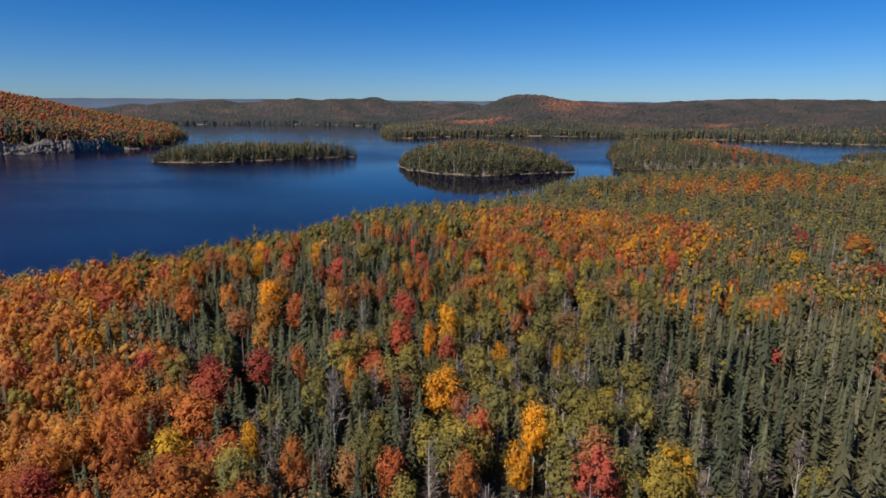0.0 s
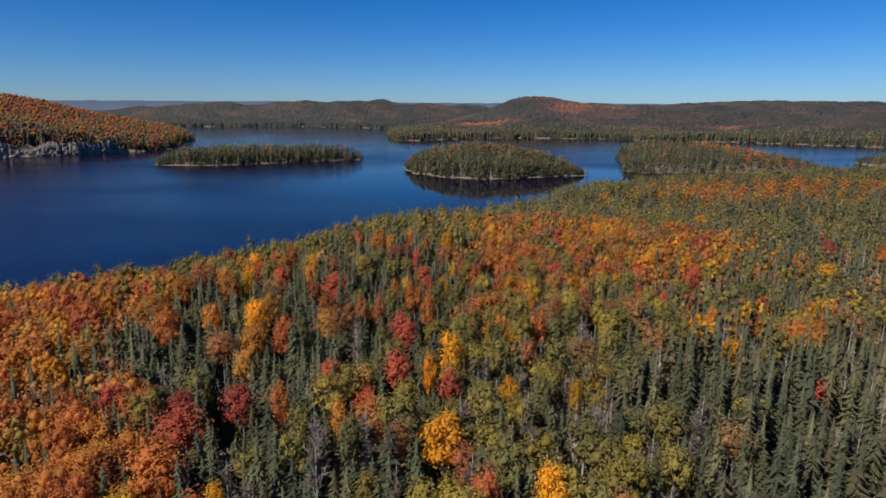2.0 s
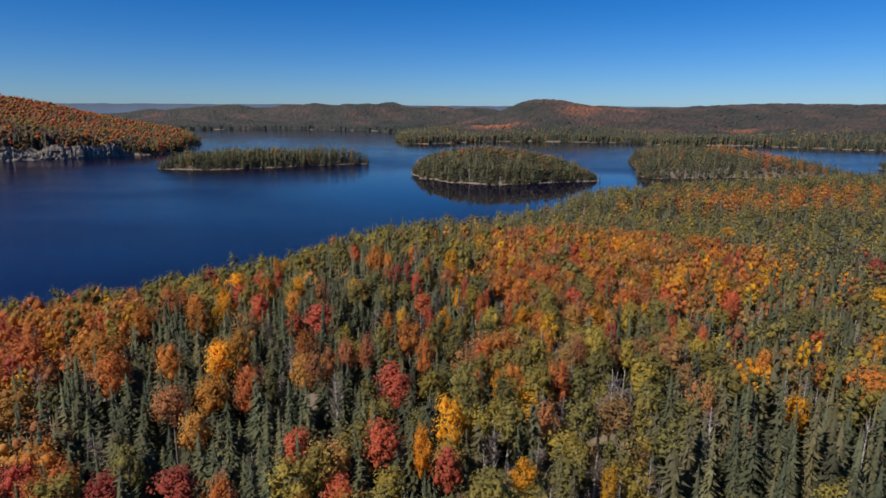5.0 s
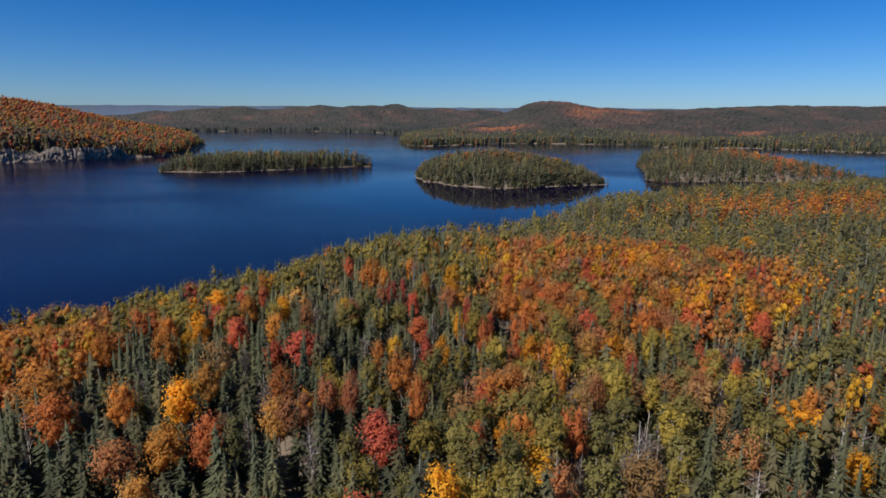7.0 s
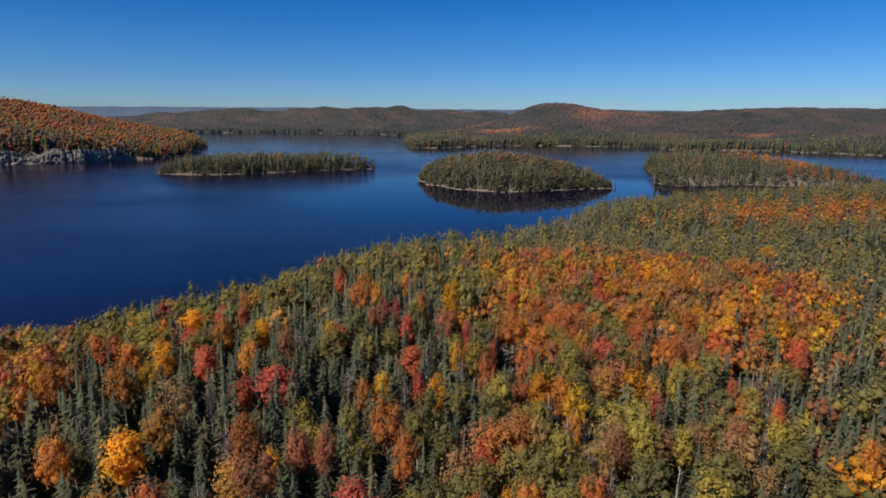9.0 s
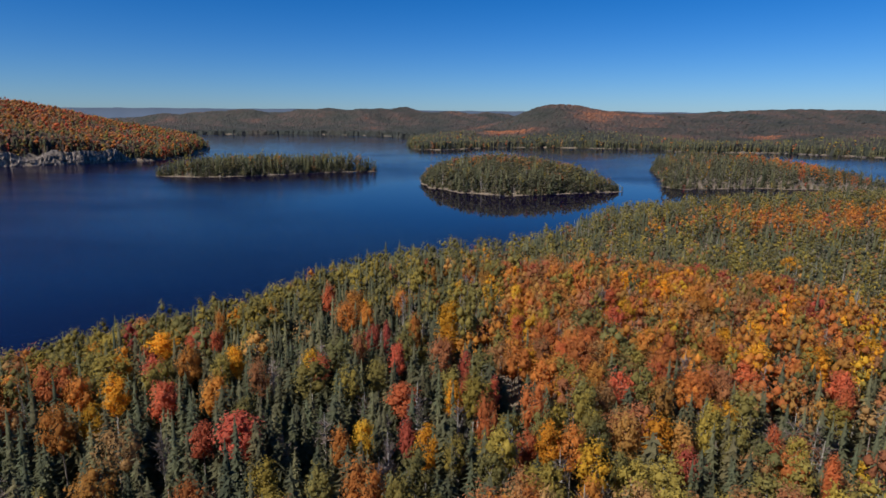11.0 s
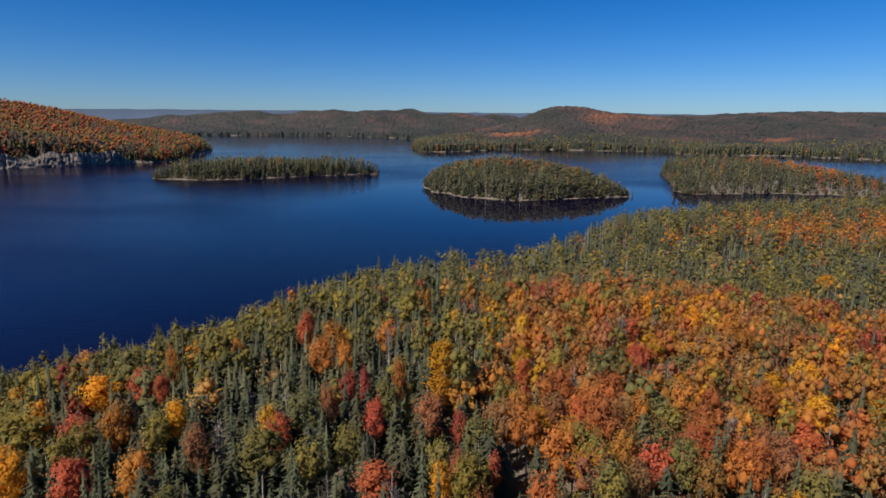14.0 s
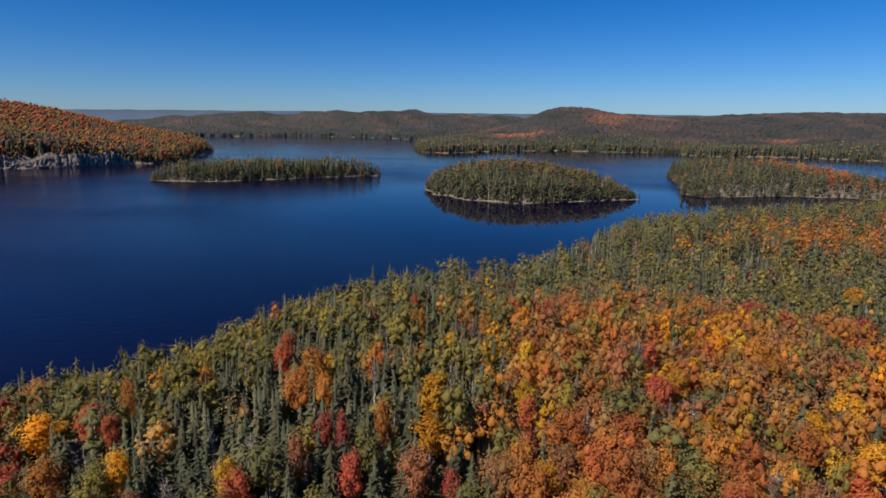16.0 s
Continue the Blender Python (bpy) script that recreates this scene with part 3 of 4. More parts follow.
    for k in (2, 3, 4):
        w[k] *= 1 - 0.5 * shade
    hot = back * np.clip(bell(x, y, 126, 404, 14, 16) + bell(x, y, 165, 410, 26, 13) + bell(x, y, 222, 404, 26, 12) + bell(x, y, 128, 372, 22, 10), 0, 1)
    for k in (2, 3, 4):
        w[k] *= 1 - 0.75 * back
    w[2] += 2.6 * hot
    w[3] += 0.25 * hot
    for k in range(8):
        w[k] *= np.exp(0.6 * waves(x, y, 16, 30 + k))
    return w / w.sum(0)


def chosen(w, seed):
    g = np.random.default_rng(seed)
    return (np.cumsum(w, 0) < g.uniform(0, 1, w.shape[1])[None, :]).sum(0).clip(0, 7)


# the near woods
px, py = scatter(-300, 680, 30, 720, 2.6, 21)
keep = (px > -40 - 0.80 * py) & (px < 40 + 0.80 * py)
px, py = px[keep], py[keep]
pz, pd, ds = ground(px, py)
keep = ds[0] > 1.5
px, py, pz, pd = px[keep], py[keep], pz[keep], ds[0][keep]
gap = waves(px, py, 9, 61) + 0.5 * waves(px, py, 4, 62)
thin = ((px > 26) & (py < 123 - 0.11 * px)) | ((np.abs(px + 35) < 26) & (np.abs(py - 120) < 33))                 # a more open stand of firs, with shade between
keep = (gap > -1.35) & (~thin | (np.random.default_rng(23).uniform(0, 1, len(px)) < np.where(px > 26, 0.74, 0.9)))
px, py, pz, pd = px[keep], py[keep], pz[keep], pd[keep]
near_at = np.maximum(np.maximum(py - 155, 0) + 52, np.abs(px) / 0.72)    # metres at which it is seen nearest
keep = (near_at < 175) | (rng.uniform(0, 1, len(px)) < 0.47)
px, py, pz, pd, near_at = px[keep], py[keep], pz[keep], pd[keep], near_at[keep]
kind = chosen(mixture(px, py, pd), 22)

# trees that stand out: x, y, width factor
STANDING_OUT = [
    {   # the maple slope
        "red_maple": [(-29.7, 58.6, 0.96), (-36.1, 87.9, 1.22), (-33.1, 80.8, 1.50)],
        "orange_maple": [(-31.4, 70.2, 1.22), (-43.4, 118.6, 0.64), (-50.2, 115.0, 0.99), (-62.5, 108.6, 1.20), (-56.9, 122.9, 1.18), (-57.2, 138.4,
            0.71), (-73.6, 128.6, 1.43), (-59.6, 155.5, 1.06)],
        "yellow_birch": [(-22.2, 64.1, 0.51)],
        "aspen": [(-23.3, 60.1, 0.98)],
    },
    {   # the spruce wood
        "red_maple": [(-5.1, 56.9, 0.74), (-6.3, 108.7, 1.23), (5.4, 110.1, 0.56), (-9.8, 85.9, 0.76), (6.7, 119.7, 0.82), (-27.2, 87.1, 1.15),
            (-16.6, 95.5, 0.95)],
        "orange_maple": [(2.8, 55.5, 0.59), (-12.7, 81.1, 0.50), (-16.1, 59.6, 0.51), (-20.4, 82.1, 0.52), (-26.9, 108.4, 0.80), (-2.1, 117.5, 0.45),
            (-20.2, 114.6, 0.83), (-32.1, 108.6, 0.97), (-5.0, 124.5, 0.73), (-21.9, 122.0, 0.67), (-30.4, 99.0, 0.72), (-34.3, 125.9, 0.73)],
        "yellow_birch": [(-1.2, 91.9, 0.45), (-17.1, 117.0, 0.45), (0.7, 73.1, 1.17), (-34.6, 117.9, 1.12)],
        "aspen": [(5.7, 82.0, 1.21)],
        "russet_oak": [(-9.5, 58.3, 0.81), (-11.4, 118.4, 0.53), (3.1, 70.8, 0.61), (-15.3, 119.7, 0.62), (-36.7, 105.5, 0.94)],
        "bare_tree": [(-0.8, 57.6, 1.09), (-23.9, 90.5, 0.86), (-25.4, 124.5, 1.05), (-14.2, 107.2, 1.10)],
    },
    {   # the pale wood
        "red_maple": [(12.6, 137.8, 0.62), (-2.2, 139.5, 0.61), (-23.0, 137.7, 1.27), (-28.2, 138.7, 0.84), (49.6, 137.7, 0.55)],
        "orange_maple": [(-9.8, 135.6, 0.50), (17.6, 111.7, 0.58), (18.5, 139.3, 0.78), (11.8, 124.8, 0.59), (18.4, 127.6, 0.46), (-46.4, 138.4,
            0.79), (55.8, 127.3, 0.54), (70.5, 121.8, 1.34), (74.6, 121.2, 0.68)],
        "yellow_birch": [(0.5, 135.2, 0.60), (8.7, 57.4, 0.75), (9.0, 111.5, 0.45), (-7.5, 138.0, 0.63), (15.2, 138.2, 0.79), (11.7, 64.2, 0.73),
            (10.3, 89.7, 0.66), (19.4, 88.6, 0.45), (52.3, 110.6, 0.84)],
        "aspen": [(14.0, 57.6, 1.22), (20.9, 112.2, 0.81), (13.1, 116.7, 0.83), (19.1, 70.8, 1.08), (34.4, 120.3, 1.49), (19.9, 104.9, 1.19), (45.5,
            126.8, 1.50), (44.7, 117.1, 1.20)],
        "russet_oak": [(23.2, 123.1, 0.56), (14.6, 102.2, 0.59), (29.1, 126.5, 1.02), (35.3, 128.7, 0.80), (40.2, 129.0, 0.64), (25.0, 104.4, 0.98)],
        "bare_tree": [(27.7, 113.2, 1.24), (-33.1, 137.9, 0.86), (23.4, 97.5, 0.69)],
        "pine": [(15.0, 82.0, 1.13), (23.5, 61.8, 1.11), (32.1, 87.0, 1.17), (44.4, 88.7, 1.27), (46.9, 70.6, 1.50), (54.5, 77.9, 1.50)],
    },
    {   # the west bank
        "red_maple": [(5.3, 162.9, 0.58), (-6.4, 164.5, 0.61), (-19.1, 162.5, 0.78), (-9.2, 172.7, 0.45), (-3.9, 150.8, 1.03), (-12.0, 175.0, 0.78),
            (5.2, 152.2, 0.52), (-38.0, 149.0, 0.99), (-42.2, 176.6, 0.60), (-47.8, 180.7, 1.07), (-47.0, 162.6, 0.89), (-27.0, 203.2, 0.70), (-6.3,
            235.2, 0.57), (-29.1, 212.3, 0.75)],
        "orange_maple": [(7.9, 141.2, 0.45), (-4.0, 173.9, 0.45), (-31.3, 150.4, 0.80), (-15.3, 187.8, 0.50), (-19.6, 187.4, 0.85), (-53.2, 152.6,
            0.73), (-9.7, 198.4, 0.64), (-46.1, 186.8, 0.47), (-38.3, 196.8, 0.59), (-4.1, 220.0, 0.65), (-40.8, 162.2, 0.78), (-19.8, 196.5, 1.02),
            (-68.6, 196.9, 1.13)],
        "yellow_birch": [(-21.1, 164.9, 0.68), (1.8, 174.7, 1.01), (3.5, 148.9, 0.53), (-34.4, 165.4, 0.73), (-44.0, 140.9, 0.68), (-46.1, 149.4,
            0.95), (-53.6, 178.1, 1.14), (1.8, 184.5, 1.05)],
        "aspen": [(-18.4, 154.3, 1.16), (-8.5, 157.7, 0.97), (-53.2, 160.8, 1.50), (-58.0, 195.1, 1.50), (-16.4, 165.7, 1.06), (-45.1, 207.7, 1.08),
            (-56.6, 209.1, 1.42), (-68.0, 184.9, 1.50)],
        "russet_oak": [(1.1, 163.6, 0.81), (-13.7, 167.0, 0.51), (-26.3, 154.7, 0.61)],
        "bare_tree": [(-21.4, 173.5, 1.13)],
        "spruce": [(-74.7, 215.2, 1.43), (-85.0, 213.1, 1.47), (-42.0, 250.5, 1.05), (-70.4, 225.7, 1.50), (-29.7, 273.7, 1.16), (-24.5, 283.1, 1.37),
            (-19.8, 287.0, 1.24), (2.6, 335.5, 1.34)],
    },
    {   # the ridge
        "red_maple": [(21.3, 165.9, 0.69), (15.0, 179.1, 0.70), (9.4, 153.4, 0.45), (46.9, 145.9, 0.47), (37.1, 193.3, 1.06), (65.2, 160.1, 0.69),
            (33.4, 205.7, 0.93), (54.4, 171.1, 1.29), (68.8, 166.9, 1.02), (85.6, 208.9, 1.49), (73.9, 244.6, 1.50), (95.6, 237.0, 1.37), (39.5,
            210.3, 0.87), (129.1, 167.1, 1.12), (135.1, 213.6, 1.22)],
        "orange_maple": [(25.8, 141.3, 0.69), (14.4, 146.0, 0.63), (29.7, 168.7, 0.84), (32.8, 141.6, 0.64), (19.2, 173.9, 0.86), (34.5, 154.5, 0.65),
            (25.3, 158.7, 0.68), (51.6, 179.2, 0.85), (42.0, 158.7, 0.69), (60.4, 206.2, 1.08), (9.8, 220.3, 0.54), (60.6, 212.1, 1.13), (28.3, 178.2,
            1.08), (145.3, 197.4, 1.50)],
        "yellow_birch": [(15.7, 165.0, 0.79), (15.2, 186.3, 0.79), (59.1, 176.9, 1.07), (16.4, 201.2, 0.68), (40.5, 195.5, 0.69), (41.5, 172.6, 0.45),
            (40.2, 182.2, 0.76), (67.8, 196.3, 1.28), (54.8, 216.1, 0.98), (73.2, 182.5, 1.00), (57.5, 187.5, 1.16), (86.8, 188.7, 1.50), (114.7,
            180.8, 1.50), (116.6, 275.8, 1.13)],
        "aspen": [(20.6, 183.6, 0.78), (27.8, 183.6, 1.38), (46.9, 155.3, 1.05), (43.4, 191.1, 1.23), (61.7, 157.1, 1.15), (79.1, 156.6, 1.50)],
        "russet_oak": [(18.0, 165.4, 0.84), (25.6, 153.2, 0.75)],
        "bare_tree": [(53.6, 146.1, 1.49), (53.1, 152.4, 1.30), (30.2, 207.7, 1.20), (37.1, 206.7, 1.21), (72.0, 160.5, 1.44)],
        "spruce": [(15.9, 169.5, 0.74)],
    },
]
hero = np.array([(KINDS.index(k), x, y, 1.2 if k == "spruce" else 1.04 + 0.08 * math.sin(7 * x + y), 1.08 * wide)
                 for area in STANDING_OUT for k, spots in area.items() for x, y, wide in spots])
away = np.min(np.hypot(px[:, None] - hero[None, :, 1], (py[:, None] - hero[None, :, 2] + 1.2) / 1.5) / (1.1 + 1.15 * hero[None, :, 4]), 1) > 1
px, py, pz, pd, near_at, kind = px[away], py[away], pz[away], pd[away], near_at[away], kind[away]
fh = np.clip(1 + rng.normal(0, 1, len(px)) * np.where((kind > 1) & (kind != 6), 0.09, 0.14), 0.6, 1.38) * np.where(pd < 8, 0.95, 1.0)
fw = np.clip(rng.normal(1.06, 0.17, len(px)), 0.65, 1.5)
fh[kind == 0] *= 0.90
fh[(px > 26) & (py < 123 - 0.11 * px) & (kind < 2)] *= 1.2
leafy_kind = (kind > 1) & (kind != 6)
fw[leafy_kind] *= 0.92
fh[leafy_kind] *= 1.01
small = rng.uniform(0, 1, len(px)) < 0.14
fh[small] *= 0.72
fw[small] *= 0.75

LABELS = {
    "spruce": "slender dark green spruce in the mixed forest", "pine": "broad olive-green pine in the mixed forest",
    "orange_maple": "maple with bright orange autumn leaves", "red_maple": "maple with crimson autumn leaves",
    "yellow_birch": "birch with golden yellow leaves and pale trunk", "aspen": "aspen with olive-yellow turning leaves and pale trunk",
    "bare_tree": "leafless grey tree with fine upright twigs", "russet_oak": "thin-leaved tree with faded russet leaves",
}
CATEGORY = {"spruce": "spruce", "pine": "pine", "orange_maple": "maple", "red_maple": "maple", "yellow_birch": "birch", "aspen": "aspen", "bare_tree": "tree", "russet_oak": "oak"}
part_mesh = {}
for k in KINDS:
    for v, ((wv, wt), (cv, ct, leafy)) in enumerate(TEMPLATES[k, 0]):
        bark = bark_pale if BARK[k] == 9 else bark_dark
        part_mesh[k, v] = (mesh_from("trunk", wv, wt, [bark]), mesh_from("crown", cv, ct, [leaf_single[k], bark], np.arange(len(ct)) >= leafy, smooth=True))


def single_tree(k, x, y, z, fh, fw, a, meshes):
    """One tree as a thing of its own, with trunk and crown."""
    root = new(k)
    root.empty_display_size = 0.5
    root.matrix_world = Matrix.Translation((x, y, z)) @ Matrix.Rotation(a, 4, "Z") @ Matrix.Diagonal((fw, fw, fh, 1))
    for nm, me in zip(("trunk", "crown"), meshes):
        new(nm, me).parent = root
    return tagged(root, LABELS[k], CATEGORY[k], group="trees of the near forest")


full_mesh = {}
for k in ("orange_maple", "red_maple", "yellow_birch", "russet_oak"):       # the full crowns of the trees that stand out
    for v in range(3):
        (wv, wt), (cv, ct, leafy) = template(k, 0, 9000 + 10 * KINDS.index(k) + v, 1.8, 0.92)
        bark = bark_pale if BARK[k] == 9 else bark_dark
        full_mesh[k, v] = (mesh_from("trunk", wv, wt, [bark]), mesh_from("crown", cv, ct, [leaf_single[k], bark], np.arange(len(ct)) >= leafy, smooth=True))
hz = ground(hero[:, 1], hero[:, 2])[0]
for i, (k, x, y, a, b) in enumerate(hero):
    single_tree(KINDS[int(k)], x, y, hz[i], a, b, 1.7 * i, full_mesh.get((KINDS[int(k)], i % 3), part_mesh[KINDS[int(k)], i % 5]))
SINGLES = 260
taken = np.zeros(len(px), bool)
for i, k in enumerate(KINDS):
    mine = np.where((kind == i) & (near_at < 68))[0]
    mine = mine[np.argsort(near_at[mine] + 0.10 * np.abs(py[mine] - 105))][:SINGLES]
    taken[mine] = True
    for j in mine:
        single_tree(k, px[j], py[j], pz[j], fh[j], fw[j], rng.uniform(0, 6.28), part_mesh[k, int(rng.integers(100)) % VARIANTS[0]])

rows = np.stack([kind, px, py, pz, fh * np.where(near_at > 140, 0.95, 1), fw * np.where(near_at > 175, 1.3, np.where(near_at > 140, 1.15, 1))], 1)
for lod, lo, hi, nm in ((0, 0, 68, "near_forest"), (1, 68, 140, "middle_forest"), (2, 140, 2000, "shore_forest")):
    sel = ~taken & (near_at >= lo) & (near_at < hi)
    stand(nm, rows[sel], lod, "dense mixed autumn forest of spruce, maple and aspen")


# ---------------------------------------------------------------- islands and far shores
def wood_on(name, poly_index, box, step, seed, weights, label, lod, tall=1.0, wide=1.0, test=None, lower=None):
    x, y = scatter(*box, step, seed)
    z, _, ds = ground(x, y)
    ok = ds[poly_index] > 0.4
    if test:
        ok &= test(x, y)
    x, y, z, d = x[ok], y[ok], z[ok], ds[poly_index][ok]
    w = weights(x, y, d)
    for k in range(8):
        w[k] *= np.exp(0.35 * waves(x, y, 30, 70 + k))
    k = chosen(w / w.sum(0), seed)
    g = np.random.default_rng(seed)
    fh = tall * np.clip(g.normal(0.97, 0.14, len(x)), 0.5, 1.35) * np.clip(0.55 + d / 14, 0.55, 1)
    fw = wide * np.clip(g.normal(1, 0.15, len(x)), 0.6, 1.4)
    if lower:
        fh *= lower(x, y)
    return stand(name, np.stack([k, x, y, z, fh, fw], 1), lod, label)


def shares(spruce, pine, orange, red, yellow, aspen, bare, russet):
    return lambda x, y, d: np.array([spruce, pine, orange, red, yellow, aspen, bare, russet])[:, None] * np.ones(x.shape)[None, :]


def long_isle_mix(x, y, d):
    w = shares(0.7, 0.8, 0.0005, 0.001, 0.0, 0.04, 0.02, 0.02)(x, y, d)
    w[2] += 0.012 * bell(x, y, -223, 787, 53, 12, 30) * (d > 10)
    w[5] += 0.08 * bell(x, y, -308, 743, 34, 17)
    return w


def round_isle_mix(x, y, d):
    w = shares(0.32, 0.9, 0.001, 0.001, 0.0, 0.03, 0.03, 0.02)(x, y, d)
    w[2] += 0.03 * bell(x, y, 66, 694, 47, 21)
    w[7] += 0.25 * bell(x, y, 72, 686, 54, 24)
    w[5] += 0.12 * bell(x, y, 112, 639, 34, 24)
    return w


def east_mix(x, y, d):
    w = shares(0.28, 0.9, 0.002, 0.002, 0.001, 0.04, 0.03, 0.02)(x, y, d)
    w[2] += 6.0 * bell(x, y, 384, 829, 10, 71, -4)
    w[3] += 0.4 * bell(x, y, 384, 829, 17, 81, -4)
    return w


def west_mix(x, y, d):
    w = shares(0.05, 0.22, 0.14, 0.16, 0.0, 0.10, 0.0, 1.7)(x, y, d)
    low = np.exp(-np.maximum(d - 14, 0) / 80)
    w[0] += 1.2 * low
    w[1] += 2.4 * low
    w[5] += 0.5 * low
    slope = np.exp(-0.5 * ((d - 120) / 55) ** 2)
    w[5] += 0.4 * slope
    w[1] += 0.35 * slope
    w[2] += 0.3 * bell(x, y, -560, 1080, 70, 94)
    w[3] += 0.4 * bell(x, y, -540, 1120, 60, 90)
    w[3] += 0.5 * np.clip(waves(x, y, 90, 48) - 0.1, 0, 1)
    return w


def far_mix(x, y, d):
    return shares(1.0, 0.45, 0.003, 0.002, 0.001, 0.04, 0.06, 0.06)(x, y, d)


wood_on("island_forest", 1, (-370, -90, 705, 860), 4.2, 41, long_isle_mix, "dense conifers with a few orange trees on the long island", 2, 1.5, 1.95,
        lower=lambda x, y: np.clip(0.62 + (x + 348) / 105, 0.62, 1))
wood_on("island_forest", 2, (-70, 170, 570, 790), 4.2, 42, round_isle_mix, "dense olive-green conifers on the round island", 2, 1.25, 2.1,
        lower=lambda x, y: np.clip(0.4 + (156 - x) / 80, 0.4, 1) * np.clip(0.55 + (x + 50) / 70, 0.55, 1))
wood_on("point_forest", 3, (180, 700, 560, 1030), 6.9, 43, east_mix, "dark conifers and a streak of orange maples on the point", 2, 1.42, 1.7, lambda x, y: x < 0.80 * y,
        lower=lambda x, y: np.clip(1.05 - (x - 345) / 185, 0.6, 1) * np.where(y < 665, 0.72, 1))
wood_on("headland_forest", 4, (-1010, -470, 720, 1600), 7.4, 44, west_mix, "orange and russet forest over dark conifers on the headland", 3, 1.42, 2.1,
        lambda x, y: (x > -0.90 * y) & (y < 1560 + 0.1 * x) & ((inside_distance(WEST_HEAD, x, y) > 8) | (x < -690) | (x > -508)))
wood_on("far_shore_forest", 5, (-180, 1500, 1080, 1950), 11.0, 45, far_mix, "dark conifer forest along the far shore", 3, 1.55, 2.3, lambda x, y: (x < 0.88 * y) & (x > -0.5 * y) & (inside_distance(FAR_LAND, x, y) < 200))

wood_on("headland_shore_forest", 4, (-800, -470, 680, 1560), 4.4, 46, west_mix, "dark conifers crowding the headland's waterline", 3, 1.15, 1.35,
        lambda x, y: (x > -0.88 * y) & (inside_distance(WEST_HEAD, x, y) < 26) & ((inside_distance(WEST_HEAD, x, y) > 8) | (x < -690) | (x > -508) | (np.sin(x * 1.7 + y * 2.3) > 0.35)))
wood_on("far_waterline_forest", 5, (-180, 1250, 1080, 1700), 6.2, 47, far_mix, "dark conifers crowding the far waterline", 3, 1.4, 1.55,
        lambda x, y: (x < 0.86 * y) & (x > -0.5 * y) & (inside_distance(FAR_LAND, x, y) < 36))

# low growth that overhangs the islands' waterlines
for i, box, seed, mix, what in ((1, (-370, -90, 705, 860), 48, long_isle_mix, "long island"), (2, (-70, 170, 570, 790), 49, round_isle_mix, "round island"),
                                (3, (190, 470, 640, 1010), 50, east_mix, "wooded point")):
    wood_on("waterline_shrubs", i, box, 2.3, seed, mix, "low dark shrubs along the waterline of the " + what, 3, 0.52, 0.75,
            lambda x, y: shores(x, y)[i] < 4.5)

# far woods: a closed, lumpy canopy over the hills
ang = np.linspace(-0.72, 0.72, 440)
rad = [780.0]
while rad[-1] < 4850:
    rad.append(rad[-1] * 1.0042)
rr = np.array(rad)[:, None] + 0 * ang[None, :]
aa = ang[None, :] + 0 * rr
fx, fy = rr * np.tan(aa), rr
g = np.random.default_rng(51)
fx += g.uniform(-0.4, 0.4, fx.shape) * rr * 0.0026
fy += g.uniform(-0.4, 0.4, fy.shape) * rr * 0.0042
fz, _, ds = ground(fx, fy)
dd = np.maximum(ds[4], ds[5])
lump = g.uniform(0, 1, fx.shape) ** 1.5
edge = np.where(fy > 1800, 3.0, 14.0)
canopy = np.where(dd > edge, fz + np.where(ds[4] > ds[5], 8.5 + 4.0 * lump, 10 + 5.0 * lump), fz - 0.6)
tri = grid_tris(*fx.shape)
tri = tri[((dd > edge).ravel()[tri]).any(1)]
used = np.unique(tri)
back = np.full(fx.size, -1)
back[used] = np.arange(len(used))
verts = np.stack([fx, fy, canopy], -1).reshape(-1, 3)[used]
tx, ty = verts[back[tri], 0].mean(1), verts[back[tri], 1].mean(1)
tone = 0.36 + 0.13 * waves(tx, ty, 260, 52) + 0.11 * waves(tx, ty, 90, 53) + g.normal(0, 0.09, len(tx))
tone += 0.42 * bell(tx, ty, 500, 2280, 170, 190) - 0.10 * bell(tx, ty, 250, 2250, 60, 150)      # the round hill: dark top, russet shoulder
tone += 0.75 * bell(tx, ty, 100, 1870, 75, 30, -8) + 0.5 * bell(tx, ty, 800, 1760, 170, 45, 8)
tone += np.where(ty < 2060 + 0.4 * tx, np.where(tx < -450, 0.53, 0), 0) + 0.05 * np.clip((ty - 2500) / 900, 0, 1) - 0.06 * np.clip((60 - tx) / 300, 0, 1) * (ty > 1900)
tone -= 0.30 * np.exp(-np.maximum(np.maximum(inside_distance(FAR_LAND, tx, ty), inside_distance(WEST_HEAD, tx, ty)), 0) / 110)
far_woods = new("far_woods", mesh_from("far_woods", verts, back[tri], [wood_far_mat], vary=np.clip(tone, 0, 1)))
tagged(far_woods, "distant hills closely wooded in dull green and russet", "woods", kind="stuff")


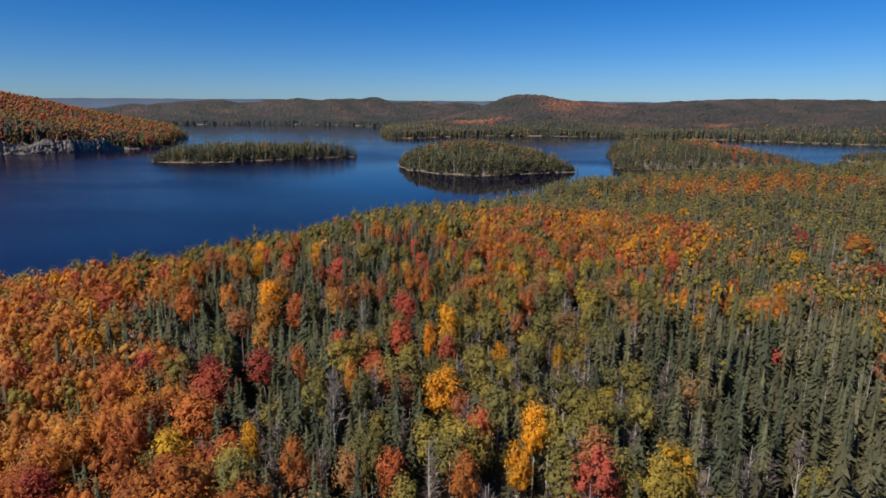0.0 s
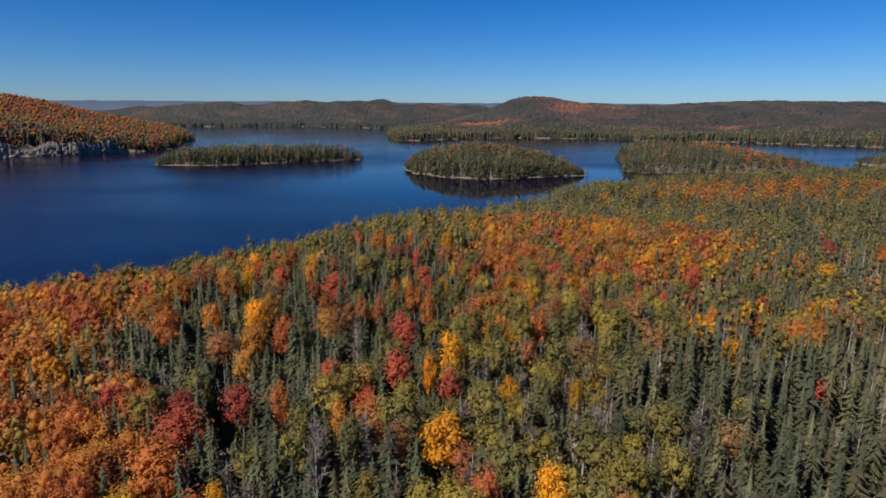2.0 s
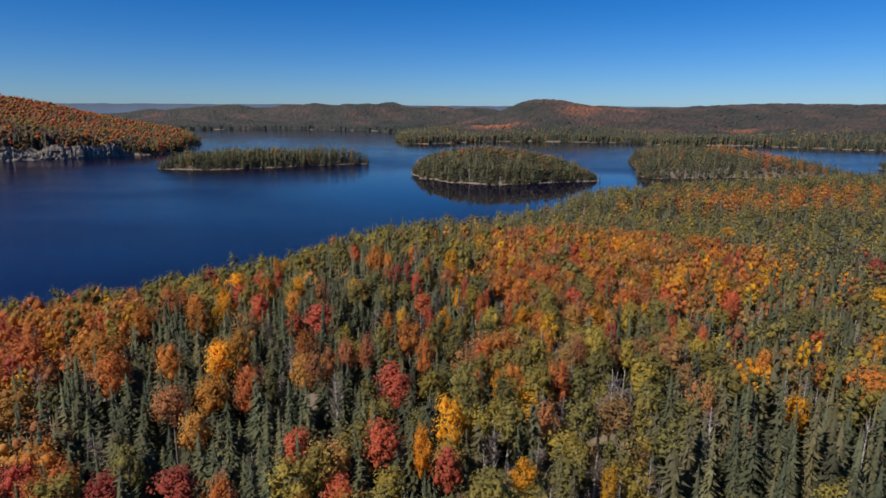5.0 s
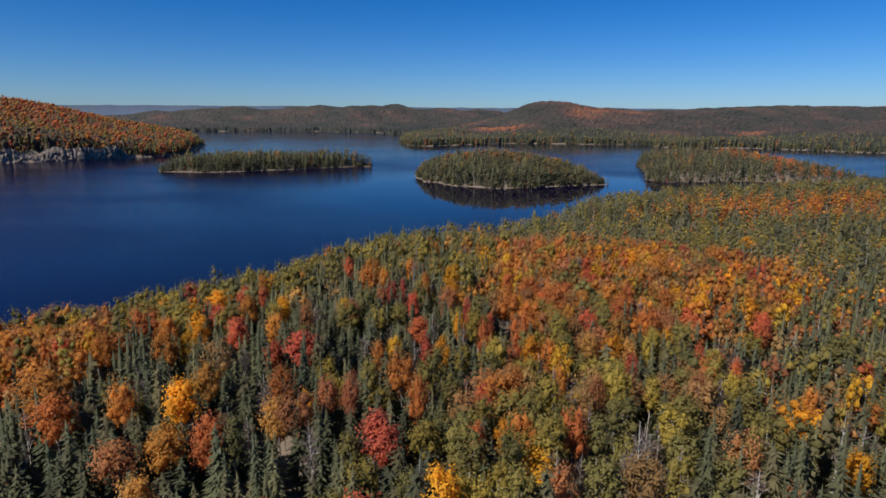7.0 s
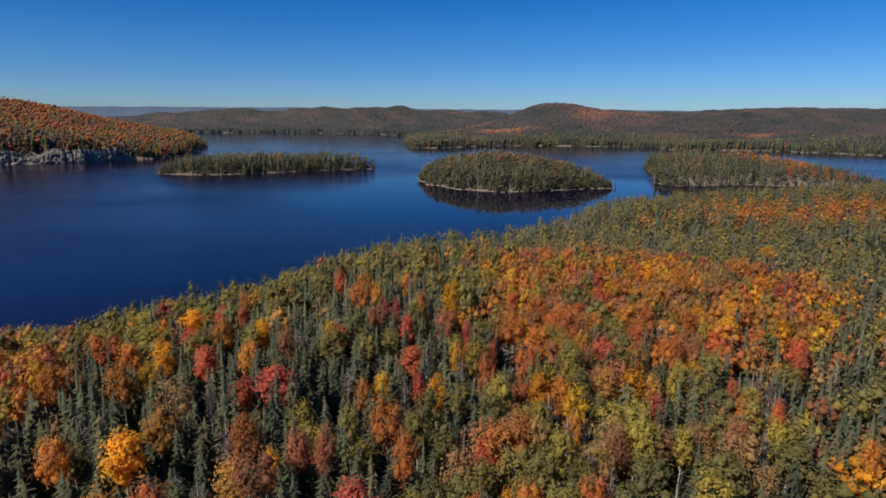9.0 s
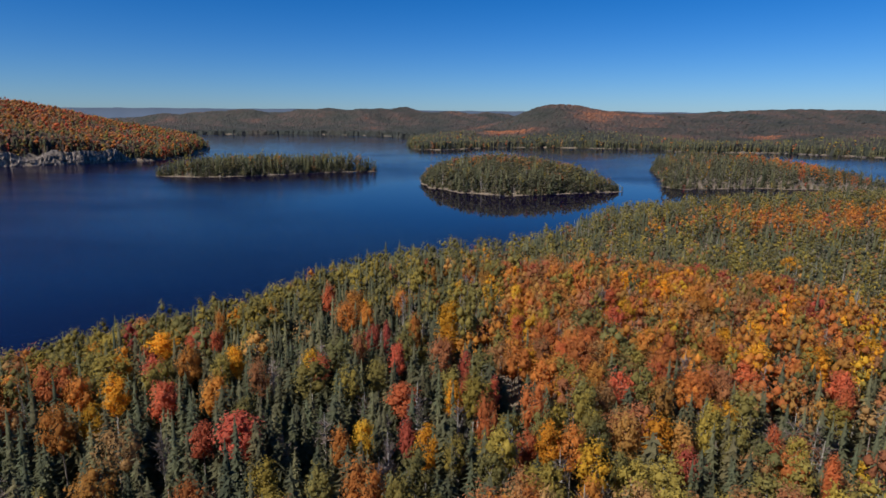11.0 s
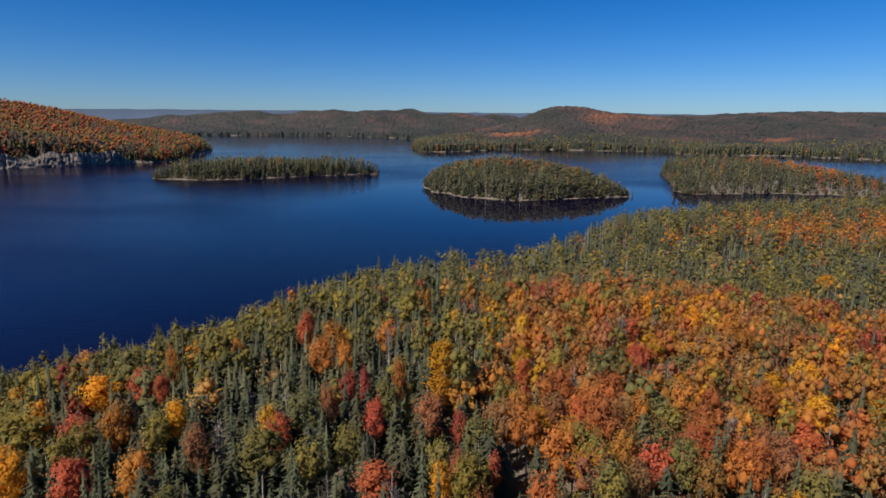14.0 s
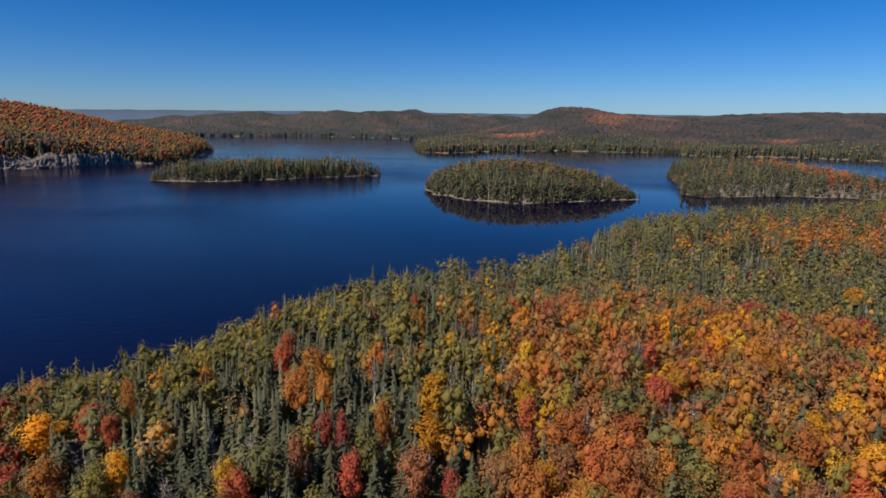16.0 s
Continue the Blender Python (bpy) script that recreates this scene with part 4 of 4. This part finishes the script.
# ---------------------------------------------------------------- shore rocks and the cliff
def lumps(rows, seed, sides=6):
    """Low, uneven boulders: rows of x, y, z, size."""
    g = np.random.default_rng(seed)
    V, T, n = [], [], 0
    for x, y, z, s in rows:
        a = np.sort(g.uniform(0, 2 * math.pi, sides)) + 0.01 * np.arange(sides)
        low = np.stack([np.cos(a) * s, np.sin(a) * s, np.full(sides, -0.35 * s)], 1) * g.uniform(0.75, 1.25, (sides, 1))
        high = np.stack([np.cos(a) * s * 0.62, np.sin(a) * s * 0.62, s * g.uniform(0.25, 0.5, sides)], 1)
        v = np.concatenate([low, high, [[0, 0, s * g.uniform(0.4, 0.6)]]]) + [x, y, z]
        t = []
        for j in range(sides):
            b = (j + 1) % sides
            t += [(j, b, sides + b), (j, sides + b, sides + j), (sides + j, sides + b, 2 * sides)]
        V.append(v)
        T.append(np.array(t) + n)
        n += len(v)
    return np.concatenate(V), np.concatenate(T)


def shore_rocks(poly_index, box, step, seed, size, label, share=0.6):
    x, y = scatter(*box, step, seed)
    z, d, ds = ground(x, y)
    g = np.random.default_rng(seed)
    ok = (np.abs(ds[poly_index] - 0.3) < 1.6) & (g.uniform(0, 1, len(x)) < share * (0.6 + 0.5 * waves(x, y, 30, seed)))
    x, y, z = x[ok], y[ok], np.maximum(z[ok], -0.1)
    v, t = lumps(np.stack([x, y, z, size * g.uniform(0.5, 1.3, len(x))], 1), seed)
    return tagged(new("shore_rocks", mesh_from("shore_rocks", v, t, [rock_mat])), label, "rocks", kind="stuff")


shore_rocks(1, (-370, -90, 705, 860), 1.6, 81, 0.9, "pale boulders along the long island's waterline", 0.25)
shore_rocks(2, (-70, 170, 570, 790), 1.6, 82, 0.8, "pale boulders along the round island's waterline", 0.25)
shore_rocks(3, (190, 430, 640, 1000), 1.8, 83, 0.8, "grey boulders along the point's waterline", 0.22)
shore_rocks(5, (460, 900, 1120, 1500), 2.2, 84, 2.6, "pale bare rock at the far waterline", 0.8)

# the cliff on the headland: blocky granite faces with ledges and clefts
face = [(-682, 794), (-645, 819), (-610, 843), (-585, 870), (-562, 887), (-544, 901), (-527, 929), (-513, 955), (-502, 974)]
pts = []
for (ax, ay), (bx, by) in zip(face, face[1:]):
    n = int(math.hypot(bx - ax, by - ay) / 1.5)
    pts += [(ax + (bx - ax) * i / n, ay + (by - ay) * i / n) for i in range(n)]
pts = np.array(pts)
run = np.arange(len(pts)) * 1.5
levels = np.linspace(0, 1, 15)
g = np.random.default_rng(91)
tall = 19.5 + 3.0 * np.sin(run / 23) + 2.5 * np.sin(run / 7 + 1)
tall *= np.clip(np.minimum(run / 14, (run[-1] - run + 12) / 44), 0.12, 1)
tall = tall * (0.88 + 0.12 * np.sin(run / 11 + 0.6))
courses = []                                            # broken courses of blocks of uneven width
for k in range(5):
    cell = np.cumsum(g.uniform(0, 1, len(pts)) < 0.30)
    courses.append(g.uniform(-1, 1, cell[-1] + 1)[cell])
block = np.stack([courses[k] for k in np.arange(15) // 3])
cleft = np.where(g.uniform(0, 1, len(pts) // 6 + 1) < 0.35, 1.0, 0.0).repeat(6)[:len(pts)] * (np.arange(len(pts)) % 6 < 2)
cv = np.zeros((15, len(pts), 3))
for i, f in enumerate(levels):
    inward = -5.5 + 5.0 * f ** 1.3 + 1.3 * block[i] + 1.3 * cleft + 0.35 * waves(run, np.full(len(pts), 15 * f), 11, 92) + 0.22 * waves(run, np.full(len(pts), 15 * f), 4, 93) + g.uniform(-0.08, 0.08, len(pts))
    cv[i, :, 0] = pts[:, 0] - 0.5 * inward
    cv[i, :, 1] = pts[:, 1] + 0.85 * inward
    cv[i, :, 2] = -1.5 + (tall + 1.5) * f + (0.9 * block[7] if i == 14 else 0)
cliff = new("cliff", mesh_from("cliff", cv.reshape(-1, 3), grid_tris(15, len(pts)), [cliff_mat]))
tagged(cliff, "bare pale granite cliff above the lake", "cliff", kind="structure")


# woods behind and beside the camera's way
def woods_round(name, box, step, seed, test, lod):
    x, y = scatter(*box, step, seed)
    z, _, ds = ground(x, y)
    ok = (ds[0] > 2) & test(x, y)
    x, y, z, d = x[ok], y[ok], z[ok], ds[0][ok]
    g = np.random.default_rng(seed)
    rows = np.stack([chosen(mixture(x, y, d), seed), x, y, z, np.clip(g.normal(1, 0.14, len(x)), 0.6, 1.4), 1.8 * np.clip(g.normal(1, 0.15, len(x)), 0.6, 1.4)], 1)
    if lod == 2:
        rows[:, 5] /= 1.4
    return stand(name, rows, lod, "mixed autumn forest going on beyond the view")


def beside(x, y):
    return (y < 30) | (x <= -40 - 0.80 * y) | (x >= 40 + 0.80 * y)


def close_by(x, y):
    return (np.abs(x) < 120) & (y > -38)


woods_round("back_forest", (-120, 120, -38, 120), 4.2, 60, lambda x, y: beside(x, y) & close_by(x, y), 2)
woods_round("outer_forest", (-380, 400, -160, 30), 9.5, 61, lambda x, y: beside(x, y) & ~close_by(x, y), 3)
woods_round("west_forest", (-520, -40, 30, 190), 9.0, 62, lambda x, y: beside(x, y) & ~close_by(x, y) & (x < 0), 3)
woods_round("east_forest", (40, 900, 30, 700), 11.0, 63, lambda x, y: beside(x, y) & ~close_by(x, y) & (x > 0) & (x < 330 + 0.80 * y), 3)

# the last ridges, far beyond the lake, their haze put into the colour
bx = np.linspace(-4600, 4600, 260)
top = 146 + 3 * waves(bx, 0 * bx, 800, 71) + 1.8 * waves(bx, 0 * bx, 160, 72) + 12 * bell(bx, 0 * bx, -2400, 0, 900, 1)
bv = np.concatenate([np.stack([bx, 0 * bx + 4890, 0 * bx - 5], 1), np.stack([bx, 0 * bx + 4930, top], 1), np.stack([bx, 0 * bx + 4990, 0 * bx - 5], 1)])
tagged(new("backdrop", mesh_from("backdrop", bv, grid_tris(3, 260), [ridge_mat], smooth=True)), "wooded ridge on the horizon, distance haze painted in as blue-grey", "hills", kind="structure")
